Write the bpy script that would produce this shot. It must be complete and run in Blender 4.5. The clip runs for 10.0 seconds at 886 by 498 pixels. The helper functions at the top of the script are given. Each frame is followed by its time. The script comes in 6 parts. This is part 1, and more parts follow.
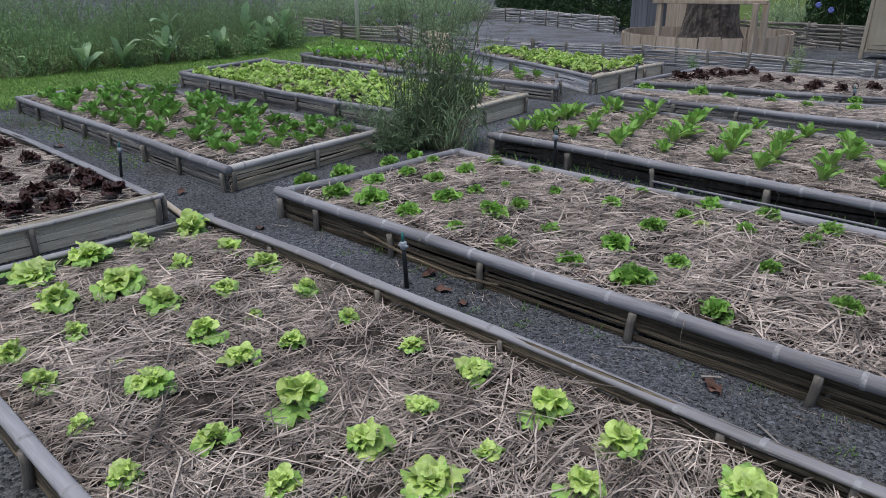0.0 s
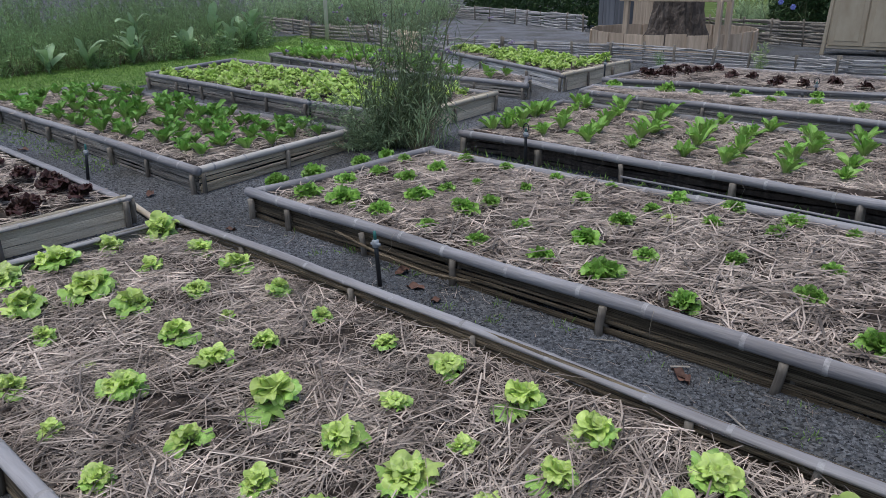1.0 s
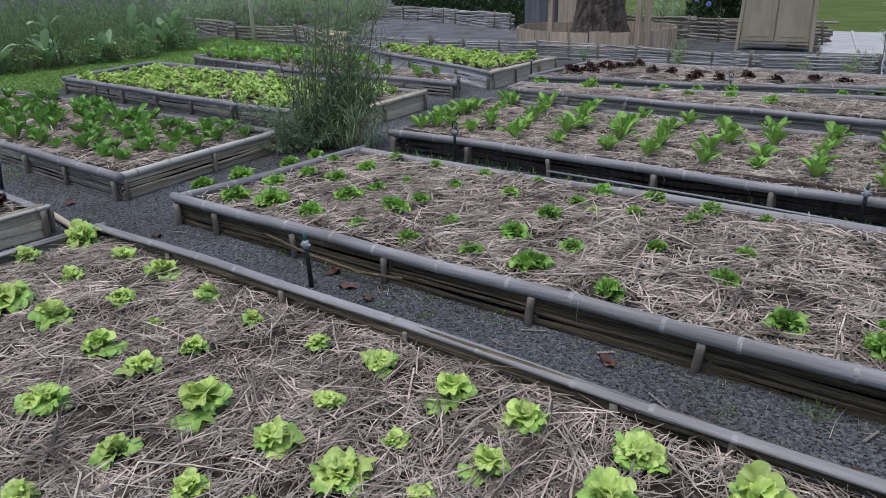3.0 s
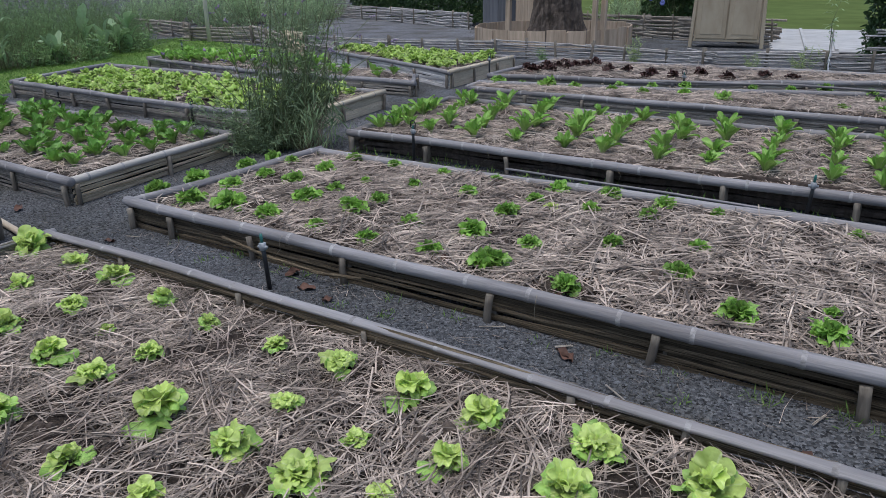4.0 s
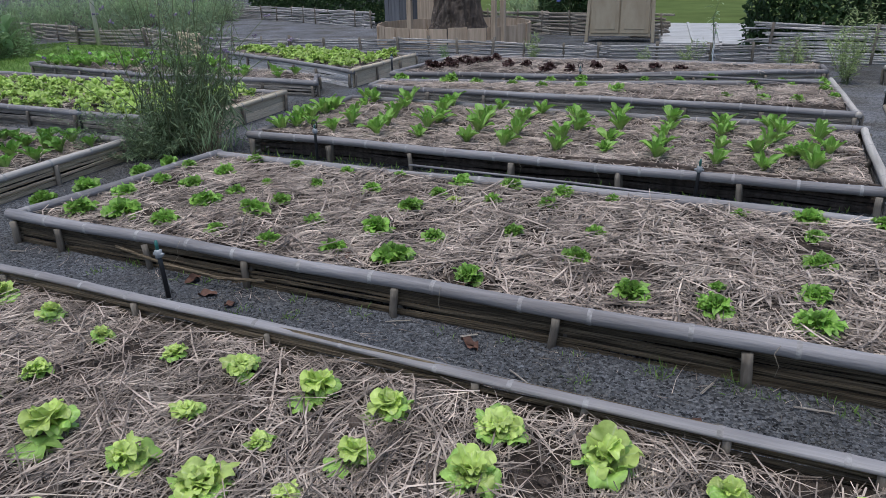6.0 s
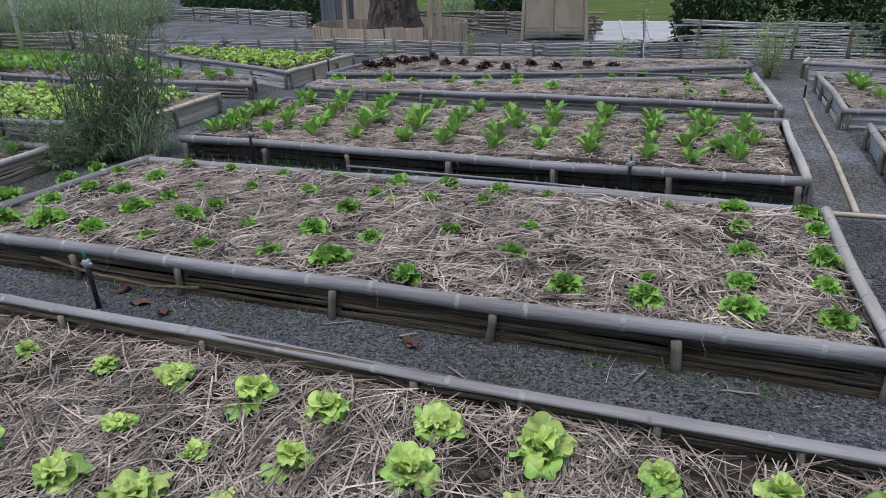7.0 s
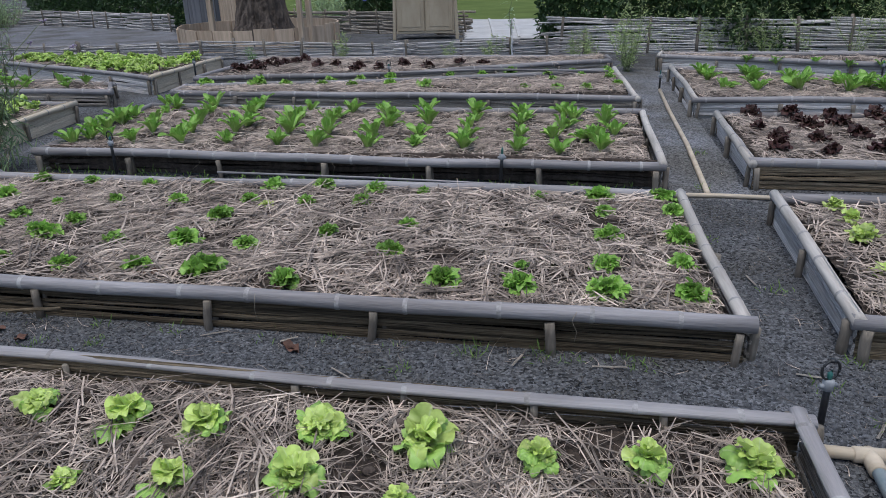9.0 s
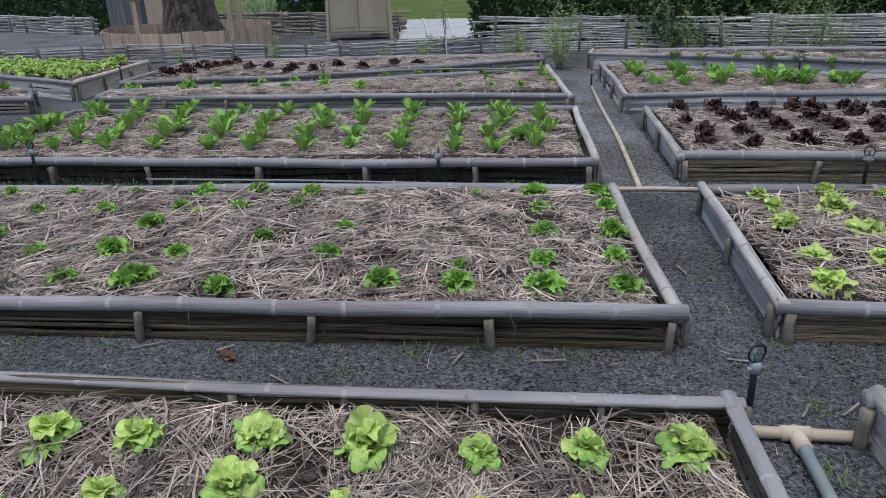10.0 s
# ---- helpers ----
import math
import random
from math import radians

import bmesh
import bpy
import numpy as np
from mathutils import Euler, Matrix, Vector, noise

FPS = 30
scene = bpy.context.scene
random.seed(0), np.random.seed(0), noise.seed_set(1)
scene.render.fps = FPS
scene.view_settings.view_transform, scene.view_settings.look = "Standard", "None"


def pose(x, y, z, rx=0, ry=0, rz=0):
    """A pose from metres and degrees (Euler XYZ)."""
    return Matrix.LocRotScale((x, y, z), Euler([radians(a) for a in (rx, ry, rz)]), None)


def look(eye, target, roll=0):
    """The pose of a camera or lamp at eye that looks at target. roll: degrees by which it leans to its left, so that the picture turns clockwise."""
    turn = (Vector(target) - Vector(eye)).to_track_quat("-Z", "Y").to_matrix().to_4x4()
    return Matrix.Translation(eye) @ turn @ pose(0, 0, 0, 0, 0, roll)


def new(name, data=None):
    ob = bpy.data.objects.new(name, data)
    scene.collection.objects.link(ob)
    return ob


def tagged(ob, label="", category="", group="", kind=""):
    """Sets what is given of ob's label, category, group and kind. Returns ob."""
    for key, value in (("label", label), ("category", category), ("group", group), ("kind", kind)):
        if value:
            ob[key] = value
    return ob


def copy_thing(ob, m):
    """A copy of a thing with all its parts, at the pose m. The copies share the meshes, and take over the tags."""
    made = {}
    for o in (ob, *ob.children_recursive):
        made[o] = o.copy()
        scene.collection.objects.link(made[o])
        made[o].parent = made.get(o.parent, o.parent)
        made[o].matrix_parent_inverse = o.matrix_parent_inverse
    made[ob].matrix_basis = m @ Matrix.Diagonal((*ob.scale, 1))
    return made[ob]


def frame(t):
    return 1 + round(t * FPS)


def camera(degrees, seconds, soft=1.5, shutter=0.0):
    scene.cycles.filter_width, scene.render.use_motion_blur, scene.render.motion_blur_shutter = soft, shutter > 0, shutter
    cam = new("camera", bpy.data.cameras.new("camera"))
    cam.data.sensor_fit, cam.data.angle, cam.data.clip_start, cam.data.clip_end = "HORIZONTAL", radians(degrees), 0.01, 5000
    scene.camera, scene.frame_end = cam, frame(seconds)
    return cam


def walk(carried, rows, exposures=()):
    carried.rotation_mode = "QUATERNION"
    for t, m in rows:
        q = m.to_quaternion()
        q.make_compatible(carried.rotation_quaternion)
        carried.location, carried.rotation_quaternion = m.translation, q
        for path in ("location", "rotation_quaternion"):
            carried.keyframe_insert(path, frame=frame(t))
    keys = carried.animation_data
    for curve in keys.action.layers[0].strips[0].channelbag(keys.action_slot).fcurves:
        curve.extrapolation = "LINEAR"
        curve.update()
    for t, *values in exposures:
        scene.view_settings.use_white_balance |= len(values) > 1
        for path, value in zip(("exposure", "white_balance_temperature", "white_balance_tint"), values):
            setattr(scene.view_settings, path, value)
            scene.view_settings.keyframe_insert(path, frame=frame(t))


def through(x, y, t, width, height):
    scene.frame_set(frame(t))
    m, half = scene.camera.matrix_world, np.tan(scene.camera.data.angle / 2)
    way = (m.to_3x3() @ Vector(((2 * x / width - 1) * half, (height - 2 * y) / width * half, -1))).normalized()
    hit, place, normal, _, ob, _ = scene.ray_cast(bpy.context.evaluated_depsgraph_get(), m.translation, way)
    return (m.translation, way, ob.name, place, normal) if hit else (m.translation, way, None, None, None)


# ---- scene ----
cam = camera(63.7, 10.0, soft=0.85)
PATH = [
    (0, (0.055, 0.114, 1.552), (-1.226, 1.473, 0.837), -0.5),
    (0.5, (0.069, 0.105, 1.554), (-1.189, 1.484, 0.836), -0.6),
    (1, (0.076, 0.104, 1.55), (-1.15, 1.511, 0.832), -0.7),
    (1.5, (0.081, 0.099, 1.552), (-1.112, 1.534, 0.833), -0.8),
    (2, (0.089, 0.102, 1.549), (-1.072, 1.563, 0.829), -0.9),
    (2.5, (0.108, 0.099, 1.552), (-1.019, 1.585, 0.831), -0.9),
    (4, (0.158, 0.112, 1.546), (-0.849, 1.681, 0.822), -1.0),
    (4.5, (0.166, 0.115, 1.542), (-0.798, 1.71, 0.816), -1.1),
    (5, (0.178, 0.121, 1.533), (-0.738, 1.743, 0.806), -1.1),
    (6.5, (0.252, 0.125, 1.531), (-0.483, 1.835, 0.798), -1.5),
    (7, (0.271, 0.127, 1.534), (-0.391, 1.865, 0.799), -1.5),
    (7.5, (0.279, 0.129, 1.53), (-0.309, 1.893, 0.794), -1.4),
    (8, (0.294, 0.124, 1.532), (-0.222, 1.909, 0.794), -1.5),
    (8.5, (0.311, 0.117, 1.531), (-0.129, 1.922, 0.791), -1.6),
    (9, (0.329, 0.116, 1.531), (-0.033, 1.937, 0.788), -1.6),
    (9.5, (0.344, 0.123, 1.527), (0.061, 1.958, 0.782), -1.7),
    (10, (0.355, 0.123, 1.528), (0.15, 1.967, 0.781), -1.8),
]
walk(cam, [(t, look(eye, target, roll)) for t, eye, target, roll in PATH])

# ---- world, sun, exposure ----
scene.view_settings.exposure = 0.25
scene.view_settings.use_white_balance = True
scene.view_settings.white_balance_temperature = 5940
scene.view_settings.white_balance_tint = 5
world = bpy.data.worlds.new("overcast_sky")
scene.world = world
world.use_nodes = True
wn = world.node_tree
sky = wn.nodes.new("ShaderNodeTexSky")
sky.sky_type = "NISHITA"
sky.sun_disc = False
sky.sun_elevation = radians(78)
sky.sun_rotation = radians(192)
sky.dust_density = 4.0
sky.air_density = 1.0
wn.links.new(sky.outputs[0], wn.nodes["Background"].inputs[0])
wn.nodes["Background"].inputs[1].default_value = 0.135
sun = new("sun", bpy.data.lights.new("sun", "SUN"))
sun.data.energy = 0.9
sun.data.angle = radians(32)
sun.data.color = (1.0, 0.96, 0.90)
sun.matrix_world = look((-0.5, -2.4, 12), (0, 0, 0))

# ---- materials ----


def material(name, dark, light, scale=(8, 8, 8), rough=0.8, bump=0.3, detail=6.0, fine=60.0, per_object=0.15, per_island=0.0,
             stain=(0.5, 0.45, 0.4), stain_amount=0.35, spec=0.3, bump_distance=0.01, lo=0.32, hi=0.68):
    """Two-scale noise between two colours, with stains, random tint and relief."""
    m = bpy.data.materials.new(name)
    m.use_nodes = True
    nt = m.node_tree
    n, l = nt.nodes, nt.links
    bsdf = n["Principled BSDF"]
    co = n.new("ShaderNodeTexCoord")
    mp = n.new("ShaderNodeMapping")
    mp.inputs["Scale"].default_value = scale
    l.new(co.outputs["Object"], mp.inputs[0])
    info = n.new("ShaderNodeObjectInfo")
    if per_object > 0:
        off = n.new("ShaderNodeMath")
        off.operation = "MULTIPLY"
        off.inputs[1].default_value = 37.0
        l.new(info.outputs["Random"], off.inputs[0])
        l.new(off.outputs[0], mp.inputs["Location"])
    a = n.new("ShaderNodeTexNoise")
    a.inputs["Scale"].default_value = 1.0
    a.inputs["Detail"].default_value = detail
    a.inputs["Roughness"].default_value = 0.65
    l.new(mp.outputs[0], a.inputs["Vector"])
    ramp = n.new("ShaderNodeValToRGB")
    ramp.color_ramp.elements[0].position, ramp.color_ramp.elements[0].color = lo, (*dark, 1)
    ramp.color_ramp.elements[1].position, ramp.color_ramp.elements[1].color = hi, (*light, 1)
    l.new(a.outputs[0], ramp.inputs[0])
    b = n.new("ShaderNodeTexNoise")
    b.inputs["Scale"].default_value = 0.35
    b.inputs["Detail"].default_value = 4
    l.new(mp.outputs[0], b.inputs["Vector"])
    mr = n.new("ShaderNodeMapRange")
    mr.inputs[1].default_value, mr.inputs[2].default_value = 0.45, 0.75
    mr.inputs[3].default_value, mr.inputs[4].default_value = 0.0, stain_amount
    l.new(b.outputs[0], mr.inputs[0])
    mix = n.new("ShaderNodeMix")
    mix.data_type, mix.blend_type = "RGBA", "MULTIPLY"
    l.new(mr.outputs[0], mix.inputs["Factor"])
    l.new(ramp.outputs[0], mix.inputs["A"])
    mix.inputs["B"].default_value = (*stain, 1)
    hsv = n.new("ShaderNodeHueSaturation")
    l.new(mix.outputs["Result"], hsv.inputs["Color"])
    var = n.new("ShaderNodeMapRange")
    amount = per_island or per_object
    var.inputs[3].default_value, var.inputs[4].default_value = 1 - amount, 1 + amount
    if per_island:
        geo = n.new("ShaderNodeNewGeometry")
        l.new(geo.outputs["Random Per Island"], var.inputs[0])
    else:
        l.new(info.outputs["Random"], var.inputs[0])
    l.new(var.outputs[0], hsv.inputs["Value"])
    l.new(hsv.outputs[0], bsdf.inputs["Base Color"])
    bsdf.inputs["Roughness"].default_value = rough
    bsdf.inputs["Specular IOR Level"].default_value = spec
    if bump:
        f = n.new("ShaderNodeTexNoise")
        f.inputs["Scale"].default_value = fine / max(scale)
        f.inputs["Detail"].default_value = 5
        l.new(mp.outputs[0], f.inputs["Vector"])
        add = n.new("ShaderNodeMath")
        add.operation = "ADD"
        l.new(a.outputs[0], add.inputs[0])
        l.new(f.outputs[0], add.inputs[1])
        bp = n.new("ShaderNodeBump")
        bp.inputs["Strength"].default_value = bump
        bp.inputs["Distance"].default_value = bump_distance
        l.new(add.outputs[0], bp.inputs["Height"])
        l.new(bp.outputs[0], bsdf.inputs["Normal"])
    return m


def leaf_material(name, base, tip, rib, rough=0.45, vary=0.2, through=0.25, rib_width=0.12, spec=0.35, blotch=0.25):
    """Leaf colour from root (U=0) to tip, paler midrib along V=0.5, small blotches, light through the blade."""
    m = bpy.data.materials.new(name)
    m.use_nodes = True
    nt = m.node_tree
    n, l = nt.nodes, nt.links
    bsdf = n["Principled BSDF"]
    uv = n.new("ShaderNodeUVMap")
    sep = n.new("ShaderNodeSeparateXYZ")
    l.new(uv.outputs[0], sep.inputs[0])
    ramp = n.new("ShaderNodeValToRGB")
    ramp.color_ramp.elements[0].position, ramp.color_ramp.elements[0].color = 0.1, (*base, 1)
    ramp.color_ramp.elements[1].position, ramp.color_ramp.elements[1].color = 0.8, (*tip, 1)
    l.new(sep.outputs[0], ramp.inputs[0])
    d = n.new("ShaderNodeMath")
    d.operation = "SUBTRACT"
    d.inputs[1].default_value = 0.5
    l.new(sep.outputs[1], d.inputs[0])
    ab = n.new("ShaderNodeMath")
    ab.operation = "ABSOLUTE"
    l.new(d.outputs[0], ab.inputs[0])
    mr = n.new("ShaderNodeMapRange")
    mr.inputs[1].default_value, mr.inputs[2].default_value = 0.0, rib_width
    mr.inputs[3].default_value, mr.inputs[4].default_value = 0.75, 0.0
    l.new(ab.outputs[0], mr.inputs[0])
    mix = n.new("ShaderNodeMix")
    mix.data_type = "RGBA"
    l.new(mr.outputs[0], mix.inputs["Factor"])
    l.new(ramp.outputs[0], mix.inputs["A"])
    mix.inputs["B"].default_value = (*rib, 1)
    co = n.new("ShaderNodeTexCoord")
    ns = n.new("ShaderNodeTexNoise")
    ns.inputs["Scale"].default_value = 25
    ns.inputs["Detail"].default_value = 5
    l.new(co.outputs["Object"], ns.inputs["Vector"])
    info = n.new("ShaderNodeObjectInfo")
    geo = n.new("ShaderNodeNewGeometry")
    sm = n.new("ShaderNodeMath")
    sm.operation = "ADD"
    l.new(info.outputs["Random"], sm.inputs[0])
    l.new(geo.outputs["Random Per Island"], sm.inputs[1])
    sm2 = n.new("ShaderNodeMath")
    sm2.operation = "MULTIPLY_ADD"
    sm2.inputs[1].default_value = blotch * 4
    l.new(ns.outputs[0], sm2.inputs[0])
    l.new(sm.outputs[0], sm2.inputs[2])
    vr = n.new("ShaderNodeMapRange")
    vr.clamp = False
    vr.inputs[1].default_value, vr.inputs[2].default_value = blotch * 2, 2 + blotch * 2
    vr.inputs[3].default_value, vr.inputs[4].default_value = 1 - vary, 1 + vary
    l.new(sm2.outputs[0], vr.inputs[0])
    hsv = n.new("ShaderNodeHueSaturation")
    l.new(mix.outputs["Result"], hsv.inputs["Color"])
    l.new(vr.outputs[0], hsv.inputs["Value"])
    l.new(hsv.outputs[0], bsdf.inputs["Base Color"])
    bsdf.inputs["Roughness"].default_value = rough
    bsdf.inputs["Specular IOR Level"].default_value = spec
    bp = n.new("ShaderNodeBump")
    bp.inputs["Strength"].default_value = 0.55
    bp.inputs["Distance"].default_value = 0.008
    fine = n.new("ShaderNodeTexNoise")
    fine.inputs["Scale"].default_value = 55
    l.new(co.outputs["Object"], fine.inputs["Vector"])
    l.new(fine.outputs[0], bp.inputs["Height"])
    l.new(bp.outputs[0], bsdf.inputs["Normal"])
    tr = n.new("ShaderNodeBsdfTranslucent")
    l.new(hsv.outputs[0], tr.inputs[0])
    ms = n.new("ShaderNodeMixShader")
    ms.inputs[0].default_value = through
    l.new(bsdf.outputs[0], ms.inputs[1])
    l.new(tr.outputs[0], ms.inputs[2])
    l.new(ms.outputs[0], n["Material Output"].inputs[0])
    return m


def gravel_material(name, low, high):
    m = bpy.data.materials.new(name)
    m.use_nodes = True
    nt = m.node_tree
    n, l = nt.nodes, nt.links
    bsdf = n["Principled BSDF"]
    co = n.new("ShaderNodeTexCoord")
    vo = n.new("ShaderNodeTexVoronoi")
    vo.inputs["Scale"].default_value = 85
    l.new(co.outputs["Object"], vo.inputs["Vector"])
    sep = n.new("ShaderNodeSeparateColor")
    l.new(vo.outputs["Color"], sep.inputs[0])
    ramp = n.new("ShaderNodeValToRGB")
    ramp.color_ramp.elements[0].position, ramp.color_ramp.elements[0].color = 0.0, (*low, 1)
    ramp.color_ramp.elements[1].position, ramp.color_ramp.elements[1].color = 1.0, (*high, 1)
    l.new(sep.outputs[0], ramp.inputs[0])
    ns = n.new("ShaderNodeTexNoise")
    ns.inputs["Scale"].default_value = 1.3
    ns.inputs["Detail"].default_value = 6
    l.new(co.outputs["Object"], ns.inputs["Vector"])
    r2 = n.new("ShaderNodeValToRGB")
    r2.color_ramp.elements[0].position, r2.color_ramp.elements[0].color = 0.36, (0.60, 0.565, 0.49, 1)
    r2.color_ramp.elements[1].position, r2.color_ramp.elements[1].color = 0.65, (1, 1, 1, 1)
    l.new(ns.outputs[0], r2.inputs[0])
    mix = n.new("ShaderNodeMix")
    mix.data_type, mix.blend_type = "RGBA", "MULTIPLY"
    mix.inputs["Factor"].default_value = 1
    l.new(ramp.outputs[0], mix.inputs["A"])
    l.new(r2.outputs[0], mix.inputs["B"])
    l.new(mix.outputs["Result"], bsdf.inputs["Base Color"])
    bsdf.inputs["Roughness"].default_value = 0.95
    bsdf.inputs["Specular IOR Level"].default_value = 0.08
    bp = n.new("ShaderNodeBump")
    bp.inputs["Strength"].default_value = 0.9
    bp.inputs["Distance"].default_value = 0.012
    bp.invert = True
    l.new(vo.outputs["Distance"], bp.inputs["Height"])
    l.new(bp.outputs[0], bsdf.inputs["Normal"])
    return m


GRAVEL = gravel_material("gravel", (0.026, 0.027, 0.031), (0.235, 0.242, 0.268))
# Paler far gravel: lit stone tops at a grazing view, put into the colour.
PATH_GRAVEL = gravel_material("lightened_gravel", (0.07, 0.072, 0.08), (0.33, 0.338, 0.375))
YARD_GRAVEL = gravel_material("pale_gravel", (0.08, 0.082, 0.092), (0.315, 0.32, 0.36))
STONE = material("gravel_stone", (0.03, 0.031, 0.036), (0.15, 0.155, 0.17), (40, 40, 40), 0.85, 0.3, per_object=0, per_island=0.38, stain_amount=0.2)
POLE = material("weathered_bamboo_pole", (0.17, 0.16, 0.163), (0.345, 0.325, 0.335), (2.2, 30, 30), 0.62, 0.3, fine=120, per_object=0.14, stain=(0.45, 0.42, 0.4), stain_amount=0.8, lo=0.25, hi=0.75)
POLE_NODE = material("pale_bamboo_node", (0.20, 0.19, 0.19), (0.47, 0.445, 0.445), (25, 40, 40), 0.7, 0.3, fine=120, per_object=0.12, stain_amount=0.6, lo=0.3, hi=0.7)
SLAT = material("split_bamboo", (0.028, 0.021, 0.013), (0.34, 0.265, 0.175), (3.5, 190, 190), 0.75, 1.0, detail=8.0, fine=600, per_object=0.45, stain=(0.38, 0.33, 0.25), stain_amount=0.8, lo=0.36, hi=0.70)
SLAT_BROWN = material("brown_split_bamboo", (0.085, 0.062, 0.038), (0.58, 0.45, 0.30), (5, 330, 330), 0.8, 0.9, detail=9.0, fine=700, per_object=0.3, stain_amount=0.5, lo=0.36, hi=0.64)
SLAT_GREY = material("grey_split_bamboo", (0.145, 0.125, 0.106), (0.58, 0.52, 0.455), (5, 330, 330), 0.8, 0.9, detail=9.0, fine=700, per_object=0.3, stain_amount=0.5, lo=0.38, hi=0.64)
# Pale and tan slats: paler bamboo, lightened further in colour for missing side light.
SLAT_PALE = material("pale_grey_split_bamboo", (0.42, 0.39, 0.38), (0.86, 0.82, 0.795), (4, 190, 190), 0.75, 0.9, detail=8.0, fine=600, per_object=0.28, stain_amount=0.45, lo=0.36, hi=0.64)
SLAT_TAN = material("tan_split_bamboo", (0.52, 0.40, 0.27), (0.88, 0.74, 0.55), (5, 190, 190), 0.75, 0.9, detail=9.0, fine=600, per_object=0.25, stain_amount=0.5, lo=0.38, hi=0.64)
# Bed ends: tan bamboo whose extra brightness is side light put into the colour.
SLAT_END = material("side_lit_tan_split_bamboo", (0.70, 0.56, 0.40), (0.94, 0.81, 0.62), (5, 190, 190), 0.75, 0.9, detail=9.0, fine=600, per_object=0.2, stain_amount=0.25, lo=0.38, hi=0.64)
SLAT_FENCE = material("grey_woven_bamboo", (0.24, 0.222, 0.22), (0.66, 0.62, 0.605), (4, 190, 190), 0.75, 0.9, detail=8.0, fine=600, per_object=0.32, stain_amount=0.5, lo=0.36, hi=0.64)
STAKE = material("bamboo_stake", (0.12, 0.10, 0.08), (0.27, 0.235, 0.195), (30, 30, 4), 0.7, 0.4, fine=120, per_object=0.2)
POLE_TAN = material("pale_bamboo_pole", (0.31, 0.28, 0.255), (0.60, 0.55, 0.51), (1.6, 22, 22), 0.55, 0.25, fine=90, per_object=0.14, stain_amount=0.4)
PALE_WOOD = material("pale_barked_wood", (0.64, 0.57, 0.51), (0.84, 0.77, 0.70), (18, 18, 2), 0.6, 0.2, fine=90, per_object=0.05, stain_amount=0.3)
POLE_LIGHT = material("light_grey_bamboo_pole", (0.225, 0.21, 0.213), (0.43, 0.405, 0.412), (2.2, 30, 30), 0.6, 0.3, fine=120, per_object=0.12, stain=(0.45, 0.42, 0.4), stain_amount=0.7, lo=0.25, hi=0.75)
POLE_WARM = material("straw_coloured_bamboo_pole", (0.46, 0.385, 0.29), (0.76, 0.65, 0.50), (1.6, 22, 22), 0.5, 0.25, fine=90, per_object=0.14, stain_amount=0.4)
STRAW = material("straw", (0.125, 0.098, 0.08), (0.53, 0.437, 0.37), (6, 6, 6), 0.6, 0.0, per_object=0, per_island=0.72, stain=(0.55, 0.5, 0.48), stain_amount=0.5)
SOIL = material("dark_soil", (0.02, 0.015, 0.012), (0.09, 0.068, 0.055), (14, 14, 14), 0.95, 0.8, fine=90, per_object=0, bump_distance=0.02)
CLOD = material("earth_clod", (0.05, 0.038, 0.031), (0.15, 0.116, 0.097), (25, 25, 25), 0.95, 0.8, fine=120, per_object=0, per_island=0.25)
LAWN = material("lawn", (0.08, 0.13, 0.03), (0.17, 0.27, 0.055), (3, 3, 3), 0.9, 0.8, fine=60, per_object=0, stain=(0.9, 0.8, 0.5))
FAR_LAWN = material("mown_lawn", (0.085, 0.115, 0.04), (0.13, 0.17, 0.06), (0.8, 0.8, 0.8), 1.0, 0.3, fine=40, per_object=0, spec=0.0)
WOOD = material("beige_board", (0.38, 0.285, 0.205), (0.64, 0.50, 0.375), (14, 14, 1.2), 0.7, 0.2, fine=90, per_object=0.12)
CABINET = material("beige_painted_wood", (0.38, 0.31, 0.22), (0.47, 0.40, 0.30), (5, 5, 2), 0.55, 0.1, fine=60, per_object=0.06)
GREYWALL = material("grey_weathered_board", (0.085, 0.085, 0.095), (0.17, 0.17, 0.185), (9, 9, 0.8), 0.75, 0.3, fine=60, per_object=0.15)
BARK = material("bark", (0.04, 0.032, 0.028), (0.21, 0.17, 0.145), (9, 9, 2.2), 0.95, 1.0, fine=60, per_object=0, bump_distance=0.05)
WHITE = material("white_sheet", (0.40, 0.385, 0.38), (0.52, 0.505, 0.50), (3, 3, 3), 0.6, 0.1, fine=40, per_object=0.05)
BLACK = material("black_plastic", (0.012, 0.012, 0.014), (0.03, 0.03, 0.033), (30, 30, 30), 0.45, 0.1, per_object=0.1, spec=0.5)
GREYPLASTIC = material("grey_plastic", (0.22, 0.23, 0.25), (0.38, 0.39, 0.41), (30, 30, 30), 0.45, 0.1, per_object=0.1, spec=0.5)
TEAL = material("teal_plastic", (0.02, 0.11, 0.10), (0.04, 0.17, 0.15), (30, 30, 30), 0.45, 0.1, per_object=0.1, spec=0.5)
PIPE_TAN = material("muddy_plastic_pipe", (0.42, 0.34, 0.25), (0.60, 0.51, 0.40), (2, 14, 14), 0.5, 0.1, per_object=0.08, stain=(0.5, 0.55, 0.6))
PIPE_BLUE = material("blue_plastic_pipe", (0.25, 0.33, 0.38), (0.40, 0.46, 0.48), (3, 12, 12), 0.45, 0.1, per_object=0.05, stain=(0.8, 0.62, 0.45), stain_amount=0.9)
DEADLEAF = material("dead_leaf", (0.07, 0.035, 0.025), (0.14, 0.075, 0.055), (20, 20, 20), 0.7, 0.3, per_object=0.3)
TWINE = material("twine", (0.2, 0.17, 0.13), (0.38, 0.32, 0.25), (40, 40, 40), 0.9, 0.1)
